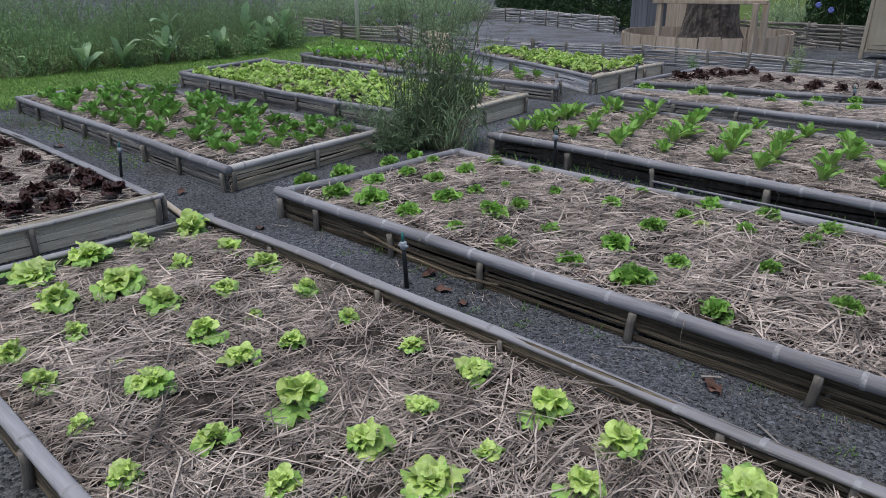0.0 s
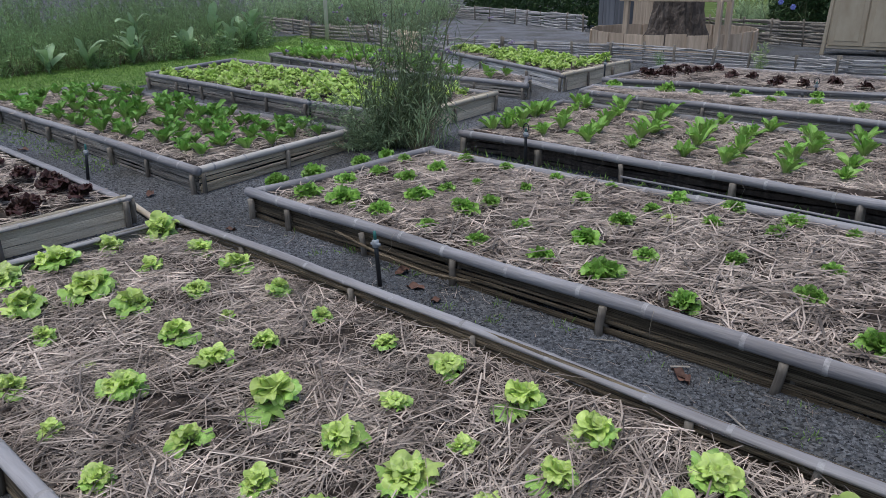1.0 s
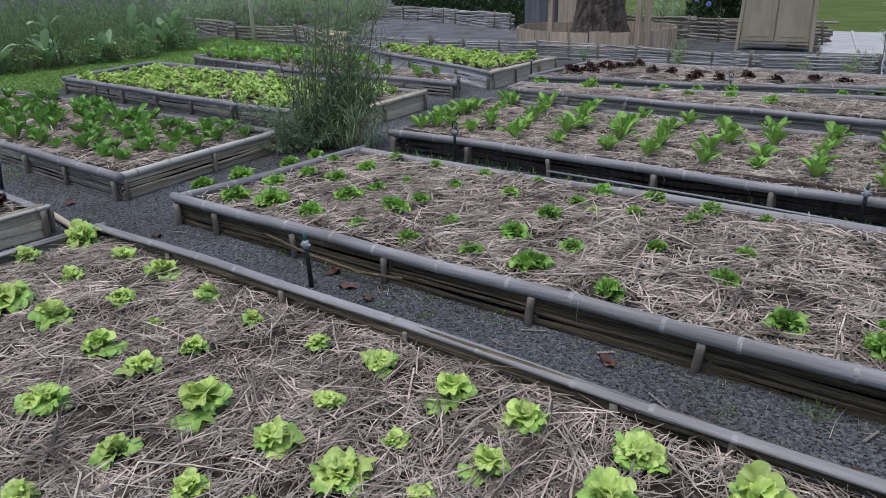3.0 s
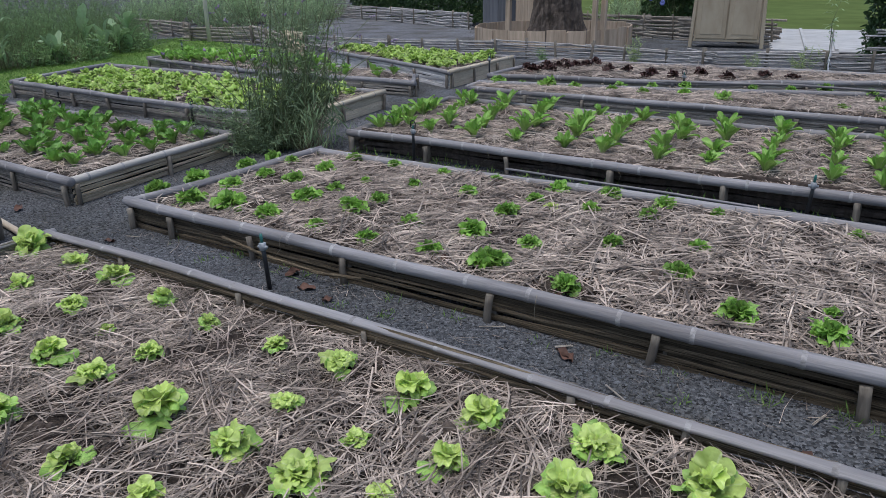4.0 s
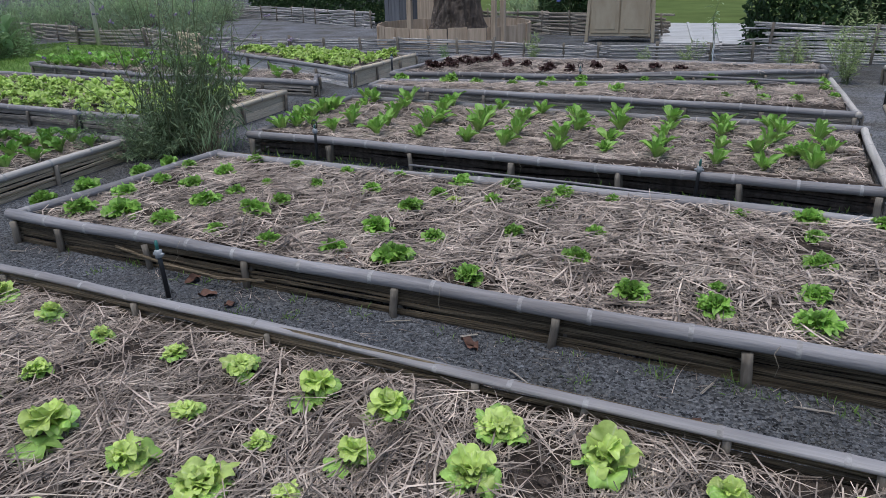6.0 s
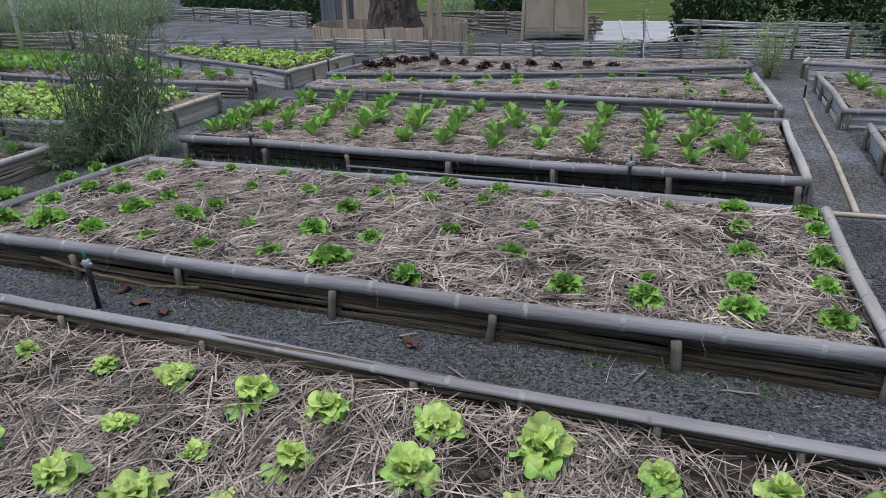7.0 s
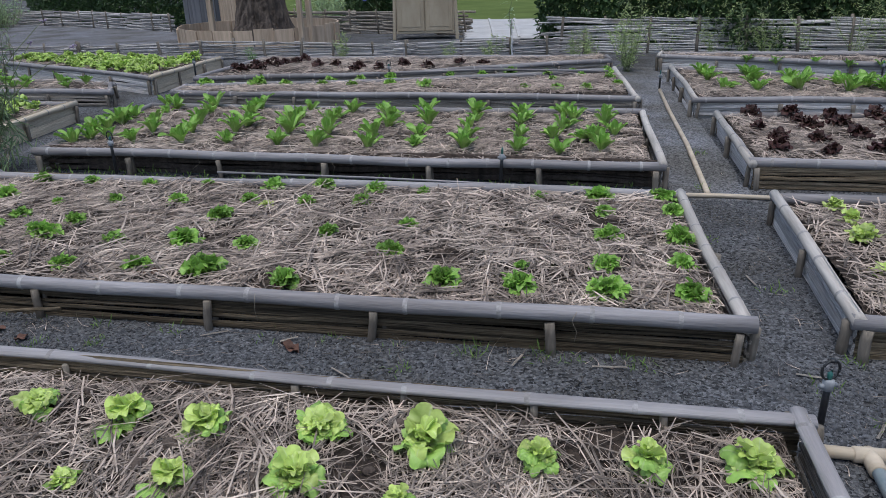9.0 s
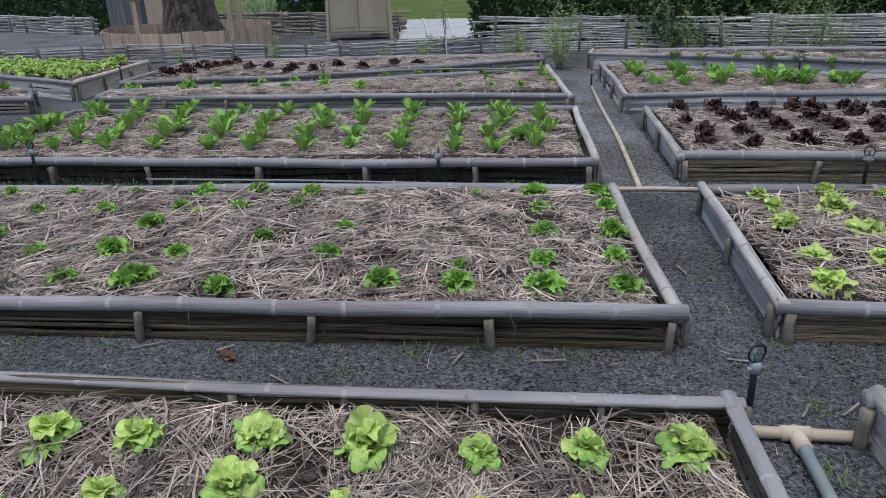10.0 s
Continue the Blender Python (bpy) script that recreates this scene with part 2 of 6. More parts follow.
RIBBON = material("white_ribbon", (0.6, 0.6, 0.62), (0.75, 0.75, 0.77), (10, 10, 10), 0.6, 0.0)
PURPLE = material("purple_petals", (0.22, 0.17, 0.27), (0.36, 0.29, 0.42), (60, 60, 60), 0.8, 0.0, per_object=0.2)
BLUEPETAL = material("blue_petals", (0.12, 0.14, 0.45), (0.25, 0.28, 0.65), (60, 60, 60), 0.8, 0.0)
STEM = material("green_stem", (0.09, 0.115, 0.05), (0.18, 0.21, 0.10), (20, 20, 20), 0.7, 0.0, per_object=0, per_island=0.3)
DRYSTEM = material("dry_stem", (0.12, 0.10, 0.06), (0.24, 0.20, 0.13), (20, 20, 20), 0.8, 0.0, per_object=0, per_island=0.35)

LETTUCE = leaf_material("light_green_lettuce_leaf", (0.52, 0.62, 0.22), (0.54, 0.67, 0.18), (0.58, 0.68, 0.32), 0.3, 0.45, 0.3, rib_width=0.035, spec=0.5, blotch=0.5)
LETTUCE_OUTER = leaf_material("mid_green_outer_lettuce_leaf", (0.40, 0.54, 0.16), (0.35, 0.56, 0.12), (0.48, 0.61, 0.26), 0.32, 0.4, 0.28, rib_width=0.035, spec=0.45, blotch=0.45)
PALE_LETTUCE = leaf_material("pale_green_lettuce_leaf", (0.40, 0.54, 0.15), (0.45, 0.60, 0.145), (0.50, 0.62, 0.25), 0.35, 0.35, 0.3, rib_width=0.03, blotch=0.4)
ENDIVE = leaf_material("curly_green_leaf", (0.29, 0.44, 0.10), (0.27, 0.465, 0.09), (0.32, 0.48, 0.13), 0.35, 0.5, 0.35, rib_width=0.06, spec=0.45)
YELLOWISH = leaf_material("yellowish_leaf", (0.42, 0.52, 0.14), (0.46, 0.58, 0.13), (0.5, 0.58, 0.2), 0.4, 0.25)
ROMAINE = leaf_material("romaine_leaf", (0.33, 0.46, 0.14), (0.235, 0.425, 0.075), (0.42, 0.54, 0.22), 0.36, 0.4, rib_width=0.07)
ROMAINE_DARK = leaf_material("dark_romaine_leaf", (0.33, 0.46, 0.14), (0.16, 0.32, 0.055), (0.30, 0.43, 0.16), 0.36, 0.45, rib_width=0.07)
REDLEAF = leaf_material("dark_red_lettuce_leaf", (0.06, 0.045, 0.03), (0.052, 0.020, 0.020), (0.09, 0.05, 0.04), 0.5, 0.4, 0.2, spec=0.25)
BUSHLEAF = leaf_material("grey_green_narrow_leaf", (0.22, 0.31, 0.155), (0.33, 0.43, 0.23), (0.33, 0.40, 0.25), 0.5, 0.65, 0.35)
WEEDLEAF = leaf_material("weed_leaf", (0.225, 0.34, 0.13), (0.35, 0.50, 0.225), (0.33, 0.46, 0.23), 0.6, 0.6, 0.4)
FEATHER = leaf_material("feathery_yellow_green_leaf", (0.34, 0.42, 0.18), (0.46, 0.55, 0.25), (0.3, 0.36, 0.18), 0.6, 0.3, 0.4)
HEDGELEAF = leaf_material("dark_hedge_leaf", (0.045, 0.08, 0.03), (0.065, 0.12, 0.04), (0.07, 0.11, 0.05), 0.45, 0.45, 0.2)
GRASSLEAF = leaf_material("grass_blade", (0.12, 0.20, 0.04), (0.22, 0.36, 0.08), (0.09, 0.14, 0.05), 0.6, 0.35, 0.3)
BROADLEAF = leaf_material("broad_grey_green_leaf", (0.25, 0.37, 0.17), (0.36, 0.48, 0.28), (0.34, 0.40, 0.26), 0.5, 0.5, 0.2, rib_width=0.05)

# ---- mesh tools ----
RNG = np.random.default_rng(7)


def mesh_np(name, co, faces, uv=None, smooth=True):
    """A mesh from arrays: (n,3) places, (m,k) faces of one size, and per-corner UVs (m*k,2)."""
    co, faces = np.asarray(co, np.float32), np.asarray(faces, np.int32)
    k = faces.shape[1]
    me = bpy.data.meshes.new(name)
    me.vertices.add(len(co))
    me.vertices.foreach_set("co", co.ravel())
    me.loops.add(faces.size)
    me.loops.foreach_set("vertex_index", faces.ravel())
    me.polygons.add(len(faces))
    me.polygons.foreach_set("loop_start", np.arange(0, faces.size, k, dtype=np.int32))
    if smooth:
        me.polygons.foreach_set("use_smooth", np.ones(len(faces), bool))
    if uv is not None:
        lay = me.uv_layers.new(name="UVMap")
        lay.data.foreach_set("uv", np.asarray(uv, np.float32).ravel())
    me.update(calc_edges=True)
    return me


def grid_faces(nu, nv, start=0):
    i, j = np.meshgrid(np.arange(nu - 1), np.arange(nv - 1), indexing="ij")
    a = (i * nv + j).ravel() + start
    return np.stack([a, a + nv, a + nv + 1, a + 1], 1)


def part(name, me, mat, parent=None, m=None, label=""):
    ob = new(name, me)
    if mat is not None and not me.materials:
        me.materials.append(mat)
    if parent is not None:
        ob.parent = parent
    if m is not None:
        ob.matrix_basis = m
    if label:
        ob["label"] = label
    return ob


def from_bm(name, bm, mat, parent=None, m=None, label="", smooth=False):
    me = bpy.data.meshes.new(name)
    for f in bm.faces:
        f.smooth = smooth
    bm.to_mesh(me)
    bm.free()
    return part(name, me, mat, parent, m, label)


def box_mesh(name, sx, sy, sz, bevel=0.006, centre=(0, 0, 0)):
    bm = bmesh.new()
    bmesh.ops.create_cube(bm, size=1)
    bmesh.ops.scale(bm, vec=(sx, sy, sz), verts=bm.verts)
    bmesh.ops.translate(bm, vec=centre, verts=bm.verts)
    if bevel:
        bmesh.ops.bevel(bm, geom=bm.edges[:], offset=bevel, segments=1, affect="EDGES")
    me = bpy.data.meshes.new(name)
    bm.to_mesh(me)
    bm.free()
    return me


def tube(points, radii, sides=8, cap=True):
    """Places and faces of a tube along points (n,3)."""
    p = np.asarray(points, float)
    n = len(p)
    radii = np.broadcast_to(np.asarray(radii, float), (n,))
    tan = np.gradient(p, axis=0)
    tan /= np.linalg.norm(tan, axis=1)[:, None] + 1e-9
    ref = np.where(np.abs(tan[:, 2:3]) > 0.9, np.array([[1.0, 0, 0]]), np.array([[0, 0, 1.0]]))
    s = np.cross(tan, ref)
    s /= np.linalg.norm(s, axis=1)[:, None] + 1e-9
    t2 = np.cross(s, tan)
    a = np.linspace(0, 2 * np.pi, sides, endpoint=False)
    ring = s[:, None] * np.cos(a)[None, :, None] + t2[:, None] * np.sin(a)[None, :, None]
    co = (p[:, None] + ring * radii[:, None, None]).reshape(-1, 3)
    i, j = np.meshgrid(np.arange(n - 1), np.arange(sides), indexing="ij")
    a0 = (i * sides + j).ravel()
    b0 = (i * sides + (j + 1) % sides).ravel()
    faces = np.stack([a0, b0, b0 + sides, a0 + sides], 1)
    if cap:
        co = np.vstack([co, p[:1], p[-1:]])
        c0, c1 = n * sides, n * sides + 1
        j = np.arange(sides)
        k = (j + 1) % sides
        e = (n - 1) * sides
        faces = np.vstack([faces, np.stack([j, np.full(sides, c0), np.full(sides, c0), k], 1)[:0], ])
        tri0 = np.stack([k, j, np.full(sides, c0)], 1)
        tri1 = np.stack([e + j, e + k, np.full(sides, c1)], 1)
        return co, faces, np.vstack([tri0, tri1])
    return co, faces, np.zeros((0, 3), int)


def tube_mesh(name, points, radii, sides=8):
    co, quads, tris = tube(points, radii, sides)
    me = bpy.data.meshes.new(name)
    me.from_pydata(co.tolist(), [], quads.tolist() + tris.tolist())
    me.polygons.foreach_set("use_smooth", np.ones(len(me.polygons), bool))
    return me


def pole_mesh(length, r, rng, bend=0.012, sides=12, node_gap=0.36):
    """A bamboo pole along +X from 0 to length, with swollen nodes and a slight bend."""
    xs, rs = [0.0], [r * 0.97]
    x = rng.uniform(0.1, node_gap)
    while x < length - 0.03:
        for dx, f in ((-0.025, 0.99), (-0.006, 1.05), (0.006, 1.06), (0.014, 0.99), (0.035, 0.985)):
            if 0.002 < x + dx < length - 0.002:
                xs.append(x + dx), rs.append(r * f)
        x += node_gap * rng.uniform(0.75, 1.2)
    xs.append(length), rs.append(r)
    xs, rs = np.array(xs), np.array(rs)
    ph = rng.uniform(0, 6, 4)
    y = bend * np.sin(xs * 1.3 + ph[0]) + bend * 0.4 * np.sin(xs * 3.7 + ph[1])
    z = bend * 0.7 * np.sin(xs * 1.1 + ph[2]) + bend * 0.25 * np.sin(xs * 4.3 + ph[3])
    node = rs[:-1] > r * 1.02
    rs = rs * (1 + 0.03 * np.sin(xs * 0.9 + ph[1]))
    me = tube_mesh("pole", np.stack([xs, y, z], 1), rs, sides)
    ring = np.zeros(len(me.polygons), np.int32)
    ring[:len(node) * sides] = np.repeat(node, sides)
    me.polygons.foreach_set("material_index", ring)
    return me


def slat_mesh(length, h, thick, rng, wave=0.006):
    """A split-bamboo strip along +X, bowed outwards (-Y), of uneven height."""
    n = max(3, int(length / 0.22) + 1)
    xs = np.linspace(0, length, n)
    ph = rng.uniform(0, 6, 4)
    cz = wave * np.sin(xs * 2.1 + ph[0]) + wave * 0.6 * np.sin(xs * 5.3 + ph[1]) + rng.normal(0, 0.0015, n)
    cy = wave * 0.8 * np.sin(xs * 2.7 + ph[2])
    hh = h * (1 + 0.14 * np.sin(xs * 1.7 + ph[3]) + rng.normal(0, 0.05, n)) / 2
    prof = np.array([(-0.35, -1.0), (-0.75, -0.85), (-0.85, 0.0), (-0.75, 0.85), (-0.35, 1.0), (0.6, 0.8), (0.6, -0.8)])
    k = len(prof)
    co = np.zeros((n, k, 3))
    co[:, :, 0] = xs[:, None]
    co[:, :, 1] = cy[:, None] + prof[None, :, 0] * thick
    co[:, :, 2] = cz[:, None] + prof[None, :, 1] * hh[:, None]
    i, j = np.meshgrid(np.arange(n - 1), np.arange(k), indexing="ij")
    a0, b0 = (i * k + j).ravel(), (i * k + (j + 1) % k).ravel()
    faces = np.stack([a0, b0, b0 + k, a0 + k], 1).tolist()
    faces += [list(range(k)), list(range((n - 1) * k, n * k))[::-1]]
    me = bpy.data.meshes.new("slat")
    me.from_pydata(co.reshape(-1, 3).tolist(), [], faces)
    return me


def stake_mesh(h, r, rng):
    zs = np.array([-0.06, h * 0.3, h * 0.7, h])
    rs = r * np.array([1, 1, 0.99, 0.98])
    pts = np.stack([rng.normal(0, 0.002, 4), rng.normal(0, 0.002, 4), zs], 1)
    return tube_mesh("stake", pts, rs, 9)


def frame_of(p0, p1, z=0.0):
    """A pose at p0 whose X runs to p1."""
    a = math.atan2(p1[1] - p0[1], p1[0] - p0[0])
    return Matrix.Translation((p0[0], p0[1], z)) @ Matrix.Rotation(a, 4, "Z")


def fbm(x, y, seed, octaves=4, base=1.0):
    out, amp = np.zeros_like(x), 1.0
    r = np.random.default_rng(seed)
    for o in range(octaves):
        for _ in range(3):
            a, ph = r.uniform(0, 6.28), r.uniform(0, 6.28)
            f = base * 2 ** o * r.uniform(0.8, 1.3)
            out += amp * np.sin(f * (x * np.cos(a) + y * np.sin(a)) * 6.28 + ph + 1.3 * np.sin(f * 2.1 * (y * np.cos(a) - x * np.sin(a)) + ph))
        amp *= 0.5
    return out / 4


# ---- ground ----
def ground_sheet():
    me = bpy.data.meshes.new("ground")
    s = 300
    me.from_pydata([(-s, -s, 0), (s, -s, 0), (s, s, 0), (-s, s, 0)], [], [(0, 1, 2, 3)])
    tagged(part("ground", me, GRAVEL), "grey crushed stone ground between the vegetable beds", "ground", kind="structure")


ground_sheet()


def sheet(name, corners, z, mat, label, cat, n=40, lift=0.02):
    """A gently uneven sheet over four corners."""
    c = np.array(corners, float)
    u, v = np.meshgrid(np.linspace(0, 1, n), np.linspace(0, 1, n), indexing="ij")
    p = c[0] * ((1 - u) * (1 - v))[..., None] + c[1] * (u * (1 - v))[..., None] + c[2] * (u * v)[..., None] + c[3] * ((1 - u) * v)[..., None]
    h = z + lift * (fbm(p[..., 0], p[..., 1], 3, 4, 0.25) * 0.5 + 0.5)
    edge = np.minimum.reduce([u, v, 1 - u, 1 - v])
    h = np.where(edge < 0.02, -0.01, h)
    co = np.concatenate([p, h[..., None]], -1).reshape(-1, 3)
    return tagged(part(name, mesh_np(name, co, grid_faces(n, n)), mat), label, cat, kind="structure")


sheet("lawn", [(-22, -6), (-10.35, 0.5), (-10.9, 7.2), (-22, 16)], 0.012, LAWN, "short green lawn beside the beds", "lawn")
sheet("lawn_strip", [(-12.5, 7.2), (-10.9, 7.2), (-11.5, 12.0), (-16.4, 13.25)], 0.016, LAWN, "short green lawn strip beside the beds", "lawn")
# gravel_path is an added sheet; its paler colour stands for lit far gravel
sheet("gravel_path", [(0.99, 4.85), (1.53, 4.85), (1.46, 11.6), (0.72, 11.6)], 0.004, PATH_GRAVEL, "grey gravel path between the far beds, lightened for its lit stone tops", "gravel path", lift=0.004)
sheet("gravel_yard", [(-16.2, 13.7), (-7.6, 12.85), (-9.8, 18.3), (-19.5, 22.5)], 0.01, YARD_GRAVEL, "pale grey gravel yard behind the low fence", "gravel yard")
sheet("far_lawn", [(-14, 20.8), (14, 20.8), (40, 80), (-40, 80)], 0.012, FAR_LAWN, "smooth mown green lawn beyond the garden fence", "lawn")


# ---- raised beds ----
def soil_and_straw(bed_name, c, soil_z, straws, length, seed, soil_label, straw_label, gap=0.28, thick=1.0, bends=None):
    """Cloddy soil inside the four corners and loose straws upon it."""
    c = np.array(c, float)
    mid = c.mean(0)
    c = mid + (c - mid) * (1 - 0.06 / np.linalg.norm(c - mid, axis=1))[:, None]
    lx, ly = np.linalg.norm(c[1] - c[0]), np.linalg.norm(c[3] - c[0])
    step = 0.035 if straws > 9000 else 0.07

    def long_side(p0, p1, u, bend):
        if bend is None:
            return p0 * (1 - u)[..., None] + p1 * u[..., None]
        k = np.linalg.norm(np.array(bend) - p0) / (np.linalg.norm(np.array(bend) - p0) + np.linalg.norm(np.array(bend) - p1))
        return np.stack([np.interp(u, [0, k, 1], [p0[a], bend[a], p1[a]]) for a in (0, 1)], -1)

    def at(u, v):
        bend = bends or {}
        return long_side(c[0], c[1], u, bend.get(0)) * (1 - v)[..., None] + long_side(c[3], c[2], u, bend.get(2)) * v[..., None]

    def height(p):
        x, y = p[..., 0], p[..., 1]
        clod = fbm(x, y, seed, 3, 2.2)
        return soil_z + 0.018 * fbm(x, y, seed + 1, 3, 0.5) + 0.02 * np.maximum(clod, -0.3)

    nu, nv = int(lx / step), int(ly / step)
    u, v = np.meshgrid(np.linspace(0, 1, nu), np.linspace(0, 1, nv), indexing="ij")
    p = at(u, v)
    h = height(p) + RNG.normal(0, 0.004, u.shape)
    co = np.concatenate([p, h[..., None]], -1).reshape(-1, 3)
    tagged(part("soil", mesh_np("soil", co, grid_faces(nu, nv)), SOIL), soil_label, "soil", kind="stuff")
    rng = np.random.default_rng(seed + 50)
    if straws > 9000:
        clods(at, height, int(lx * ly * 80), rng)
    m = int(straws * 2.2)
    rim = min(0.3, 0.42 * length / ly) if straws < 13000 else 0.015
    u, v = rng.uniform(0.005, 0.995, m), rng.uniform(rim, 1 - rim, m)
    p = at(u, v)
    dens = fbm(p[:, 0], p[:, 1], seed + 2, 3, 1.1)
    keep = rng.uniform(0, 1, m) < np.clip(0.55 + gap * 2.6 * dens, 0.04, 1.0)
    p = p[keep][:straws]
    n = len(p)
    ang = 0.7 * fbm(p[:, 0], p[:, 1], seed + 3, 2, 1.6) + rng.uniform(-1.9, 1.9, n)
    ln = length * np.clip(rng.lognormal(-0.1, 0.55, n), 0.2, 2.4)
    w = (0.0013 + 0.0030 * rng.uniform(0, 1, n) ** 1.8) * (0.9 + length * 1.5) * thick
    top = rng.uniform(0, 1, n) < 0.25
    ln, w = ln * np.where(top, 1.15, 0.95), w * np.where(top, 1.12, 0.9)
    d = np.stack([np.cos(ang), np.sin(ang)], 1)
    side = np.stack([-d[:, 1], d[:, 0]], 1)
    bow = rng.normal(0, 0.05, n) * ln
    tilt = rng.normal(0, 0.11, n) * ln
    zb = height(p) + np.abs(rng.normal(0, 0.011, n)) + 0.006 + 0.012 * top
    arch = rng.uniform(0.0, 0.05, n) * ln
    co = np.zeros((n, 3, 3, 3))
    bent = rng.uniform(-0.15, 0.15, n)
    for s, f in enumerate((-0.5, 0.0, 0.5)):
        along_it = f + (bent if s == 1 else 0)
        cx = p + d * (along_it * ln)[:, None] + side * (bow * (0.25 - f * f) * 4)[:, None]
        cz = zb + tilt * along_it + arch * (0.25 - f * f) * 4
        taper = 1.0 if s == 1 else 0.75
        for k, (sw, sz) in enumerate(((-1, 0), (1, 0), (0, 0.8))):
            co[:, s, k, :2] = cx + side * (sw * w * taper)[:, None]
            co[:, s, k, 2] = cz + sz * w * taper
    lo, hi = c.min(0) + 0.01, c.max(0) - 0.01
    co[..., 0] = np.clip(co[..., 0], lo[0], hi[0])
    co[..., 1] = np.clip(co[..., 1], lo[1], hi[1])
    fl = []
    for s in range(2):
        for k in (1, 2):
            a, b = s * 3 + k, s * 3 + (k + 1) % 3
            fl.append((a, b, b + 3, a + 3))
    faces = (np.arange(n)[:, None, None] * 9 + np.array(fl)[None]).reshape(-1, 4)
    tagged(part("straw_mulch", mesh_np("straw_mulch", co.reshape(-1, 3), faces, smooth=False), STRAW), straw_label, "straw", kind="stuff")


def clods(at, height, n, rng):
    """Rounded lumps of earth half sunk in the soil."""
    base = np.array([(math.cos(a) * math.cos(e), math.sin(a) * math.cos(e), math.sin(e)) for e in (-0.6, 0.25, 0.95) for a in np.arange(7) * 6.283 / 7] + [(0, 0, 1)])
    k = len(base)
    p = at(rng.uniform(0.01, 0.99, n), rng.uniform(0.03, 0.97, n))
    r = np.minimum(0.018 * rng.lognormal(0, 0.45, n), 0.034)
    co = base[None] * rng.uniform(0.8, 1.2, (n, k, 1)) * r[:, None, None] * rng.uniform(0.7, 1.3, (n, 1, 3))
    co[..., :2] += p[:, None]
    co[..., 2] = co[..., 2] * 0.8 + (height(p) + r * 0.35)[:, None]
    tri = [(e * 7 + j, e * 7 + (j + 1) % 7, e * 7 + 7 + j) for e in range(2) for j in range(7)] + [(e * 7 + (j + 1) % 7, e * 7 + 7 + (j + 1) % 7, e * 7 + 7 + j) for e in range(2) for j in range(7)]
    tri += [(14 + j, 14 + (j + 1) % 7, 21) for j in range(7)]
    faces = (np.arange(n)[:, None, None] * k + np.array(tri)[None]).reshape(-1, 3)
    tagged(part("soil_clods", mesh_np("soil_clods", co.reshape(-1, 3), faces), CLOD), "brown clods of earth among straw", "soil", kind="stuff")


def bed_side(bed, o, p0, p1, h, rng, mat, pole_mat, gap=0.78, r=0.034, rows=5, drop=0.0, over=0.03, stakes=True, recess=0.0, flat=1.0, spots=None):
    """One side of a bed from p0 to p1, its outer face on the right of that way: pole, slats, stakes in and out."""
    length = math.dist(p0, p1)
    f = Matrix.Translation((-o[0], -o[1], 0)) @ frame_of(p0, p1)
    rail = pole_mesh(length + 2 * over, r, rng)
    rail.materials.append(pole_mat)
    rail.materials.append(POLE_NODE)
    part("rail", rail, None, bed, f @ pose(-over, 0, h - r * flat) @ Matrix.Diagonal((1, 1.12 if flat < 1 else 1, flat, 1)))
    top = h - 1.75 * r * flat
    hh = top / rows
    for k in range(rows):
        me = slat_mesh(length - 0.01, hh * rng.uniform(0.92, 1.32), 0.008, rng, 0.0045)
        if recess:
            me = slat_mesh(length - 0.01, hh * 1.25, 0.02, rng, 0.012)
        lift = 0.0
        if k == rows - 1:
            me, lift = slat_mesh(length - 0.01, hh * 1.7 + 1.1 * r * flat, 0.009, rng, 0.003), 0.5 * r * flat
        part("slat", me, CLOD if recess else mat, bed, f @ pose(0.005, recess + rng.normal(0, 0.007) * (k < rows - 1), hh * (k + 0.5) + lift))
    if stakes:
        n = max(2, round(length / gap) + 1)
        spots = spots or [0.03 + (length - 0.06) * i / (n - 1) + (rng.normal(0, 0.03) if 0 < i < n - 1 else 0) for i in range(n)]
        for x in spots:
            rr = rng.uniform(0.017, 0.024)
            part("stake", stake_mesh(top - 0.002, rr, rng), STAKE, bed, f @ pose(x, -0.012 - rr, 0, rng.normal(0, 2), rng.normal(0, 3), 0))
            if 0.1 < x < length - 0.1:
                part("stake", stake_mesh(top - rng.uniform(0.0, 0.01), rr * 0.7, rng), STAKE, bed, f @ pose(x + rng.normal(0.0, 0.015), 0.006 + rr * 0.7, 0, 0, 0, rng.uniform(0, 90)))


def raised_bed(c, h, seed, label, mats=None, poles=None, recess=0.0, r=0.034, gap=0.78, flat=1.0, rows=6, spots=None, bends=None):
    """c: near-left, near-right, far-right, far-left corners."""
    rng = np.random.default_rng(seed)
    bed = new("raised_bed")
    bed.location = (*c[0], 0)
    tagged(bed, label, "raised bed", "vegetable beds")
    mats = mats or [SLAT, SLAT_TAN, SLAT, SLAT_GREY]
    poles = poles or [POLE] * 4
    hs = h if isinstance(h, (list, tuple)) else [h] * 4
    for i in range(4):
        way = [c[i], c[(i + 1) % 4]]
        if i in (bends or {}):
            way.insert(1, bends[i])
        for p0, p1 in zip(way, way[1:]):
            bed_side(bed, c[0], p0, p1, hs[i] + (0.004 if i % 2 else 0), rng, mats[i], poles[i], r=r * (0.9 if i % 2 else 1), gap=gap,
                     recess=recess if i == 0 else 0.0, flat=flat, rows=3 if mats[i] in (SLAT_PALE, SLAT_END) and i % 2 else rows, spots=(spots or {}).get(i))
    return bed


MULCH = "dry straw mulch strewn over the bed soil"
DIRT = "dark crumbly soil inside a raised bed"

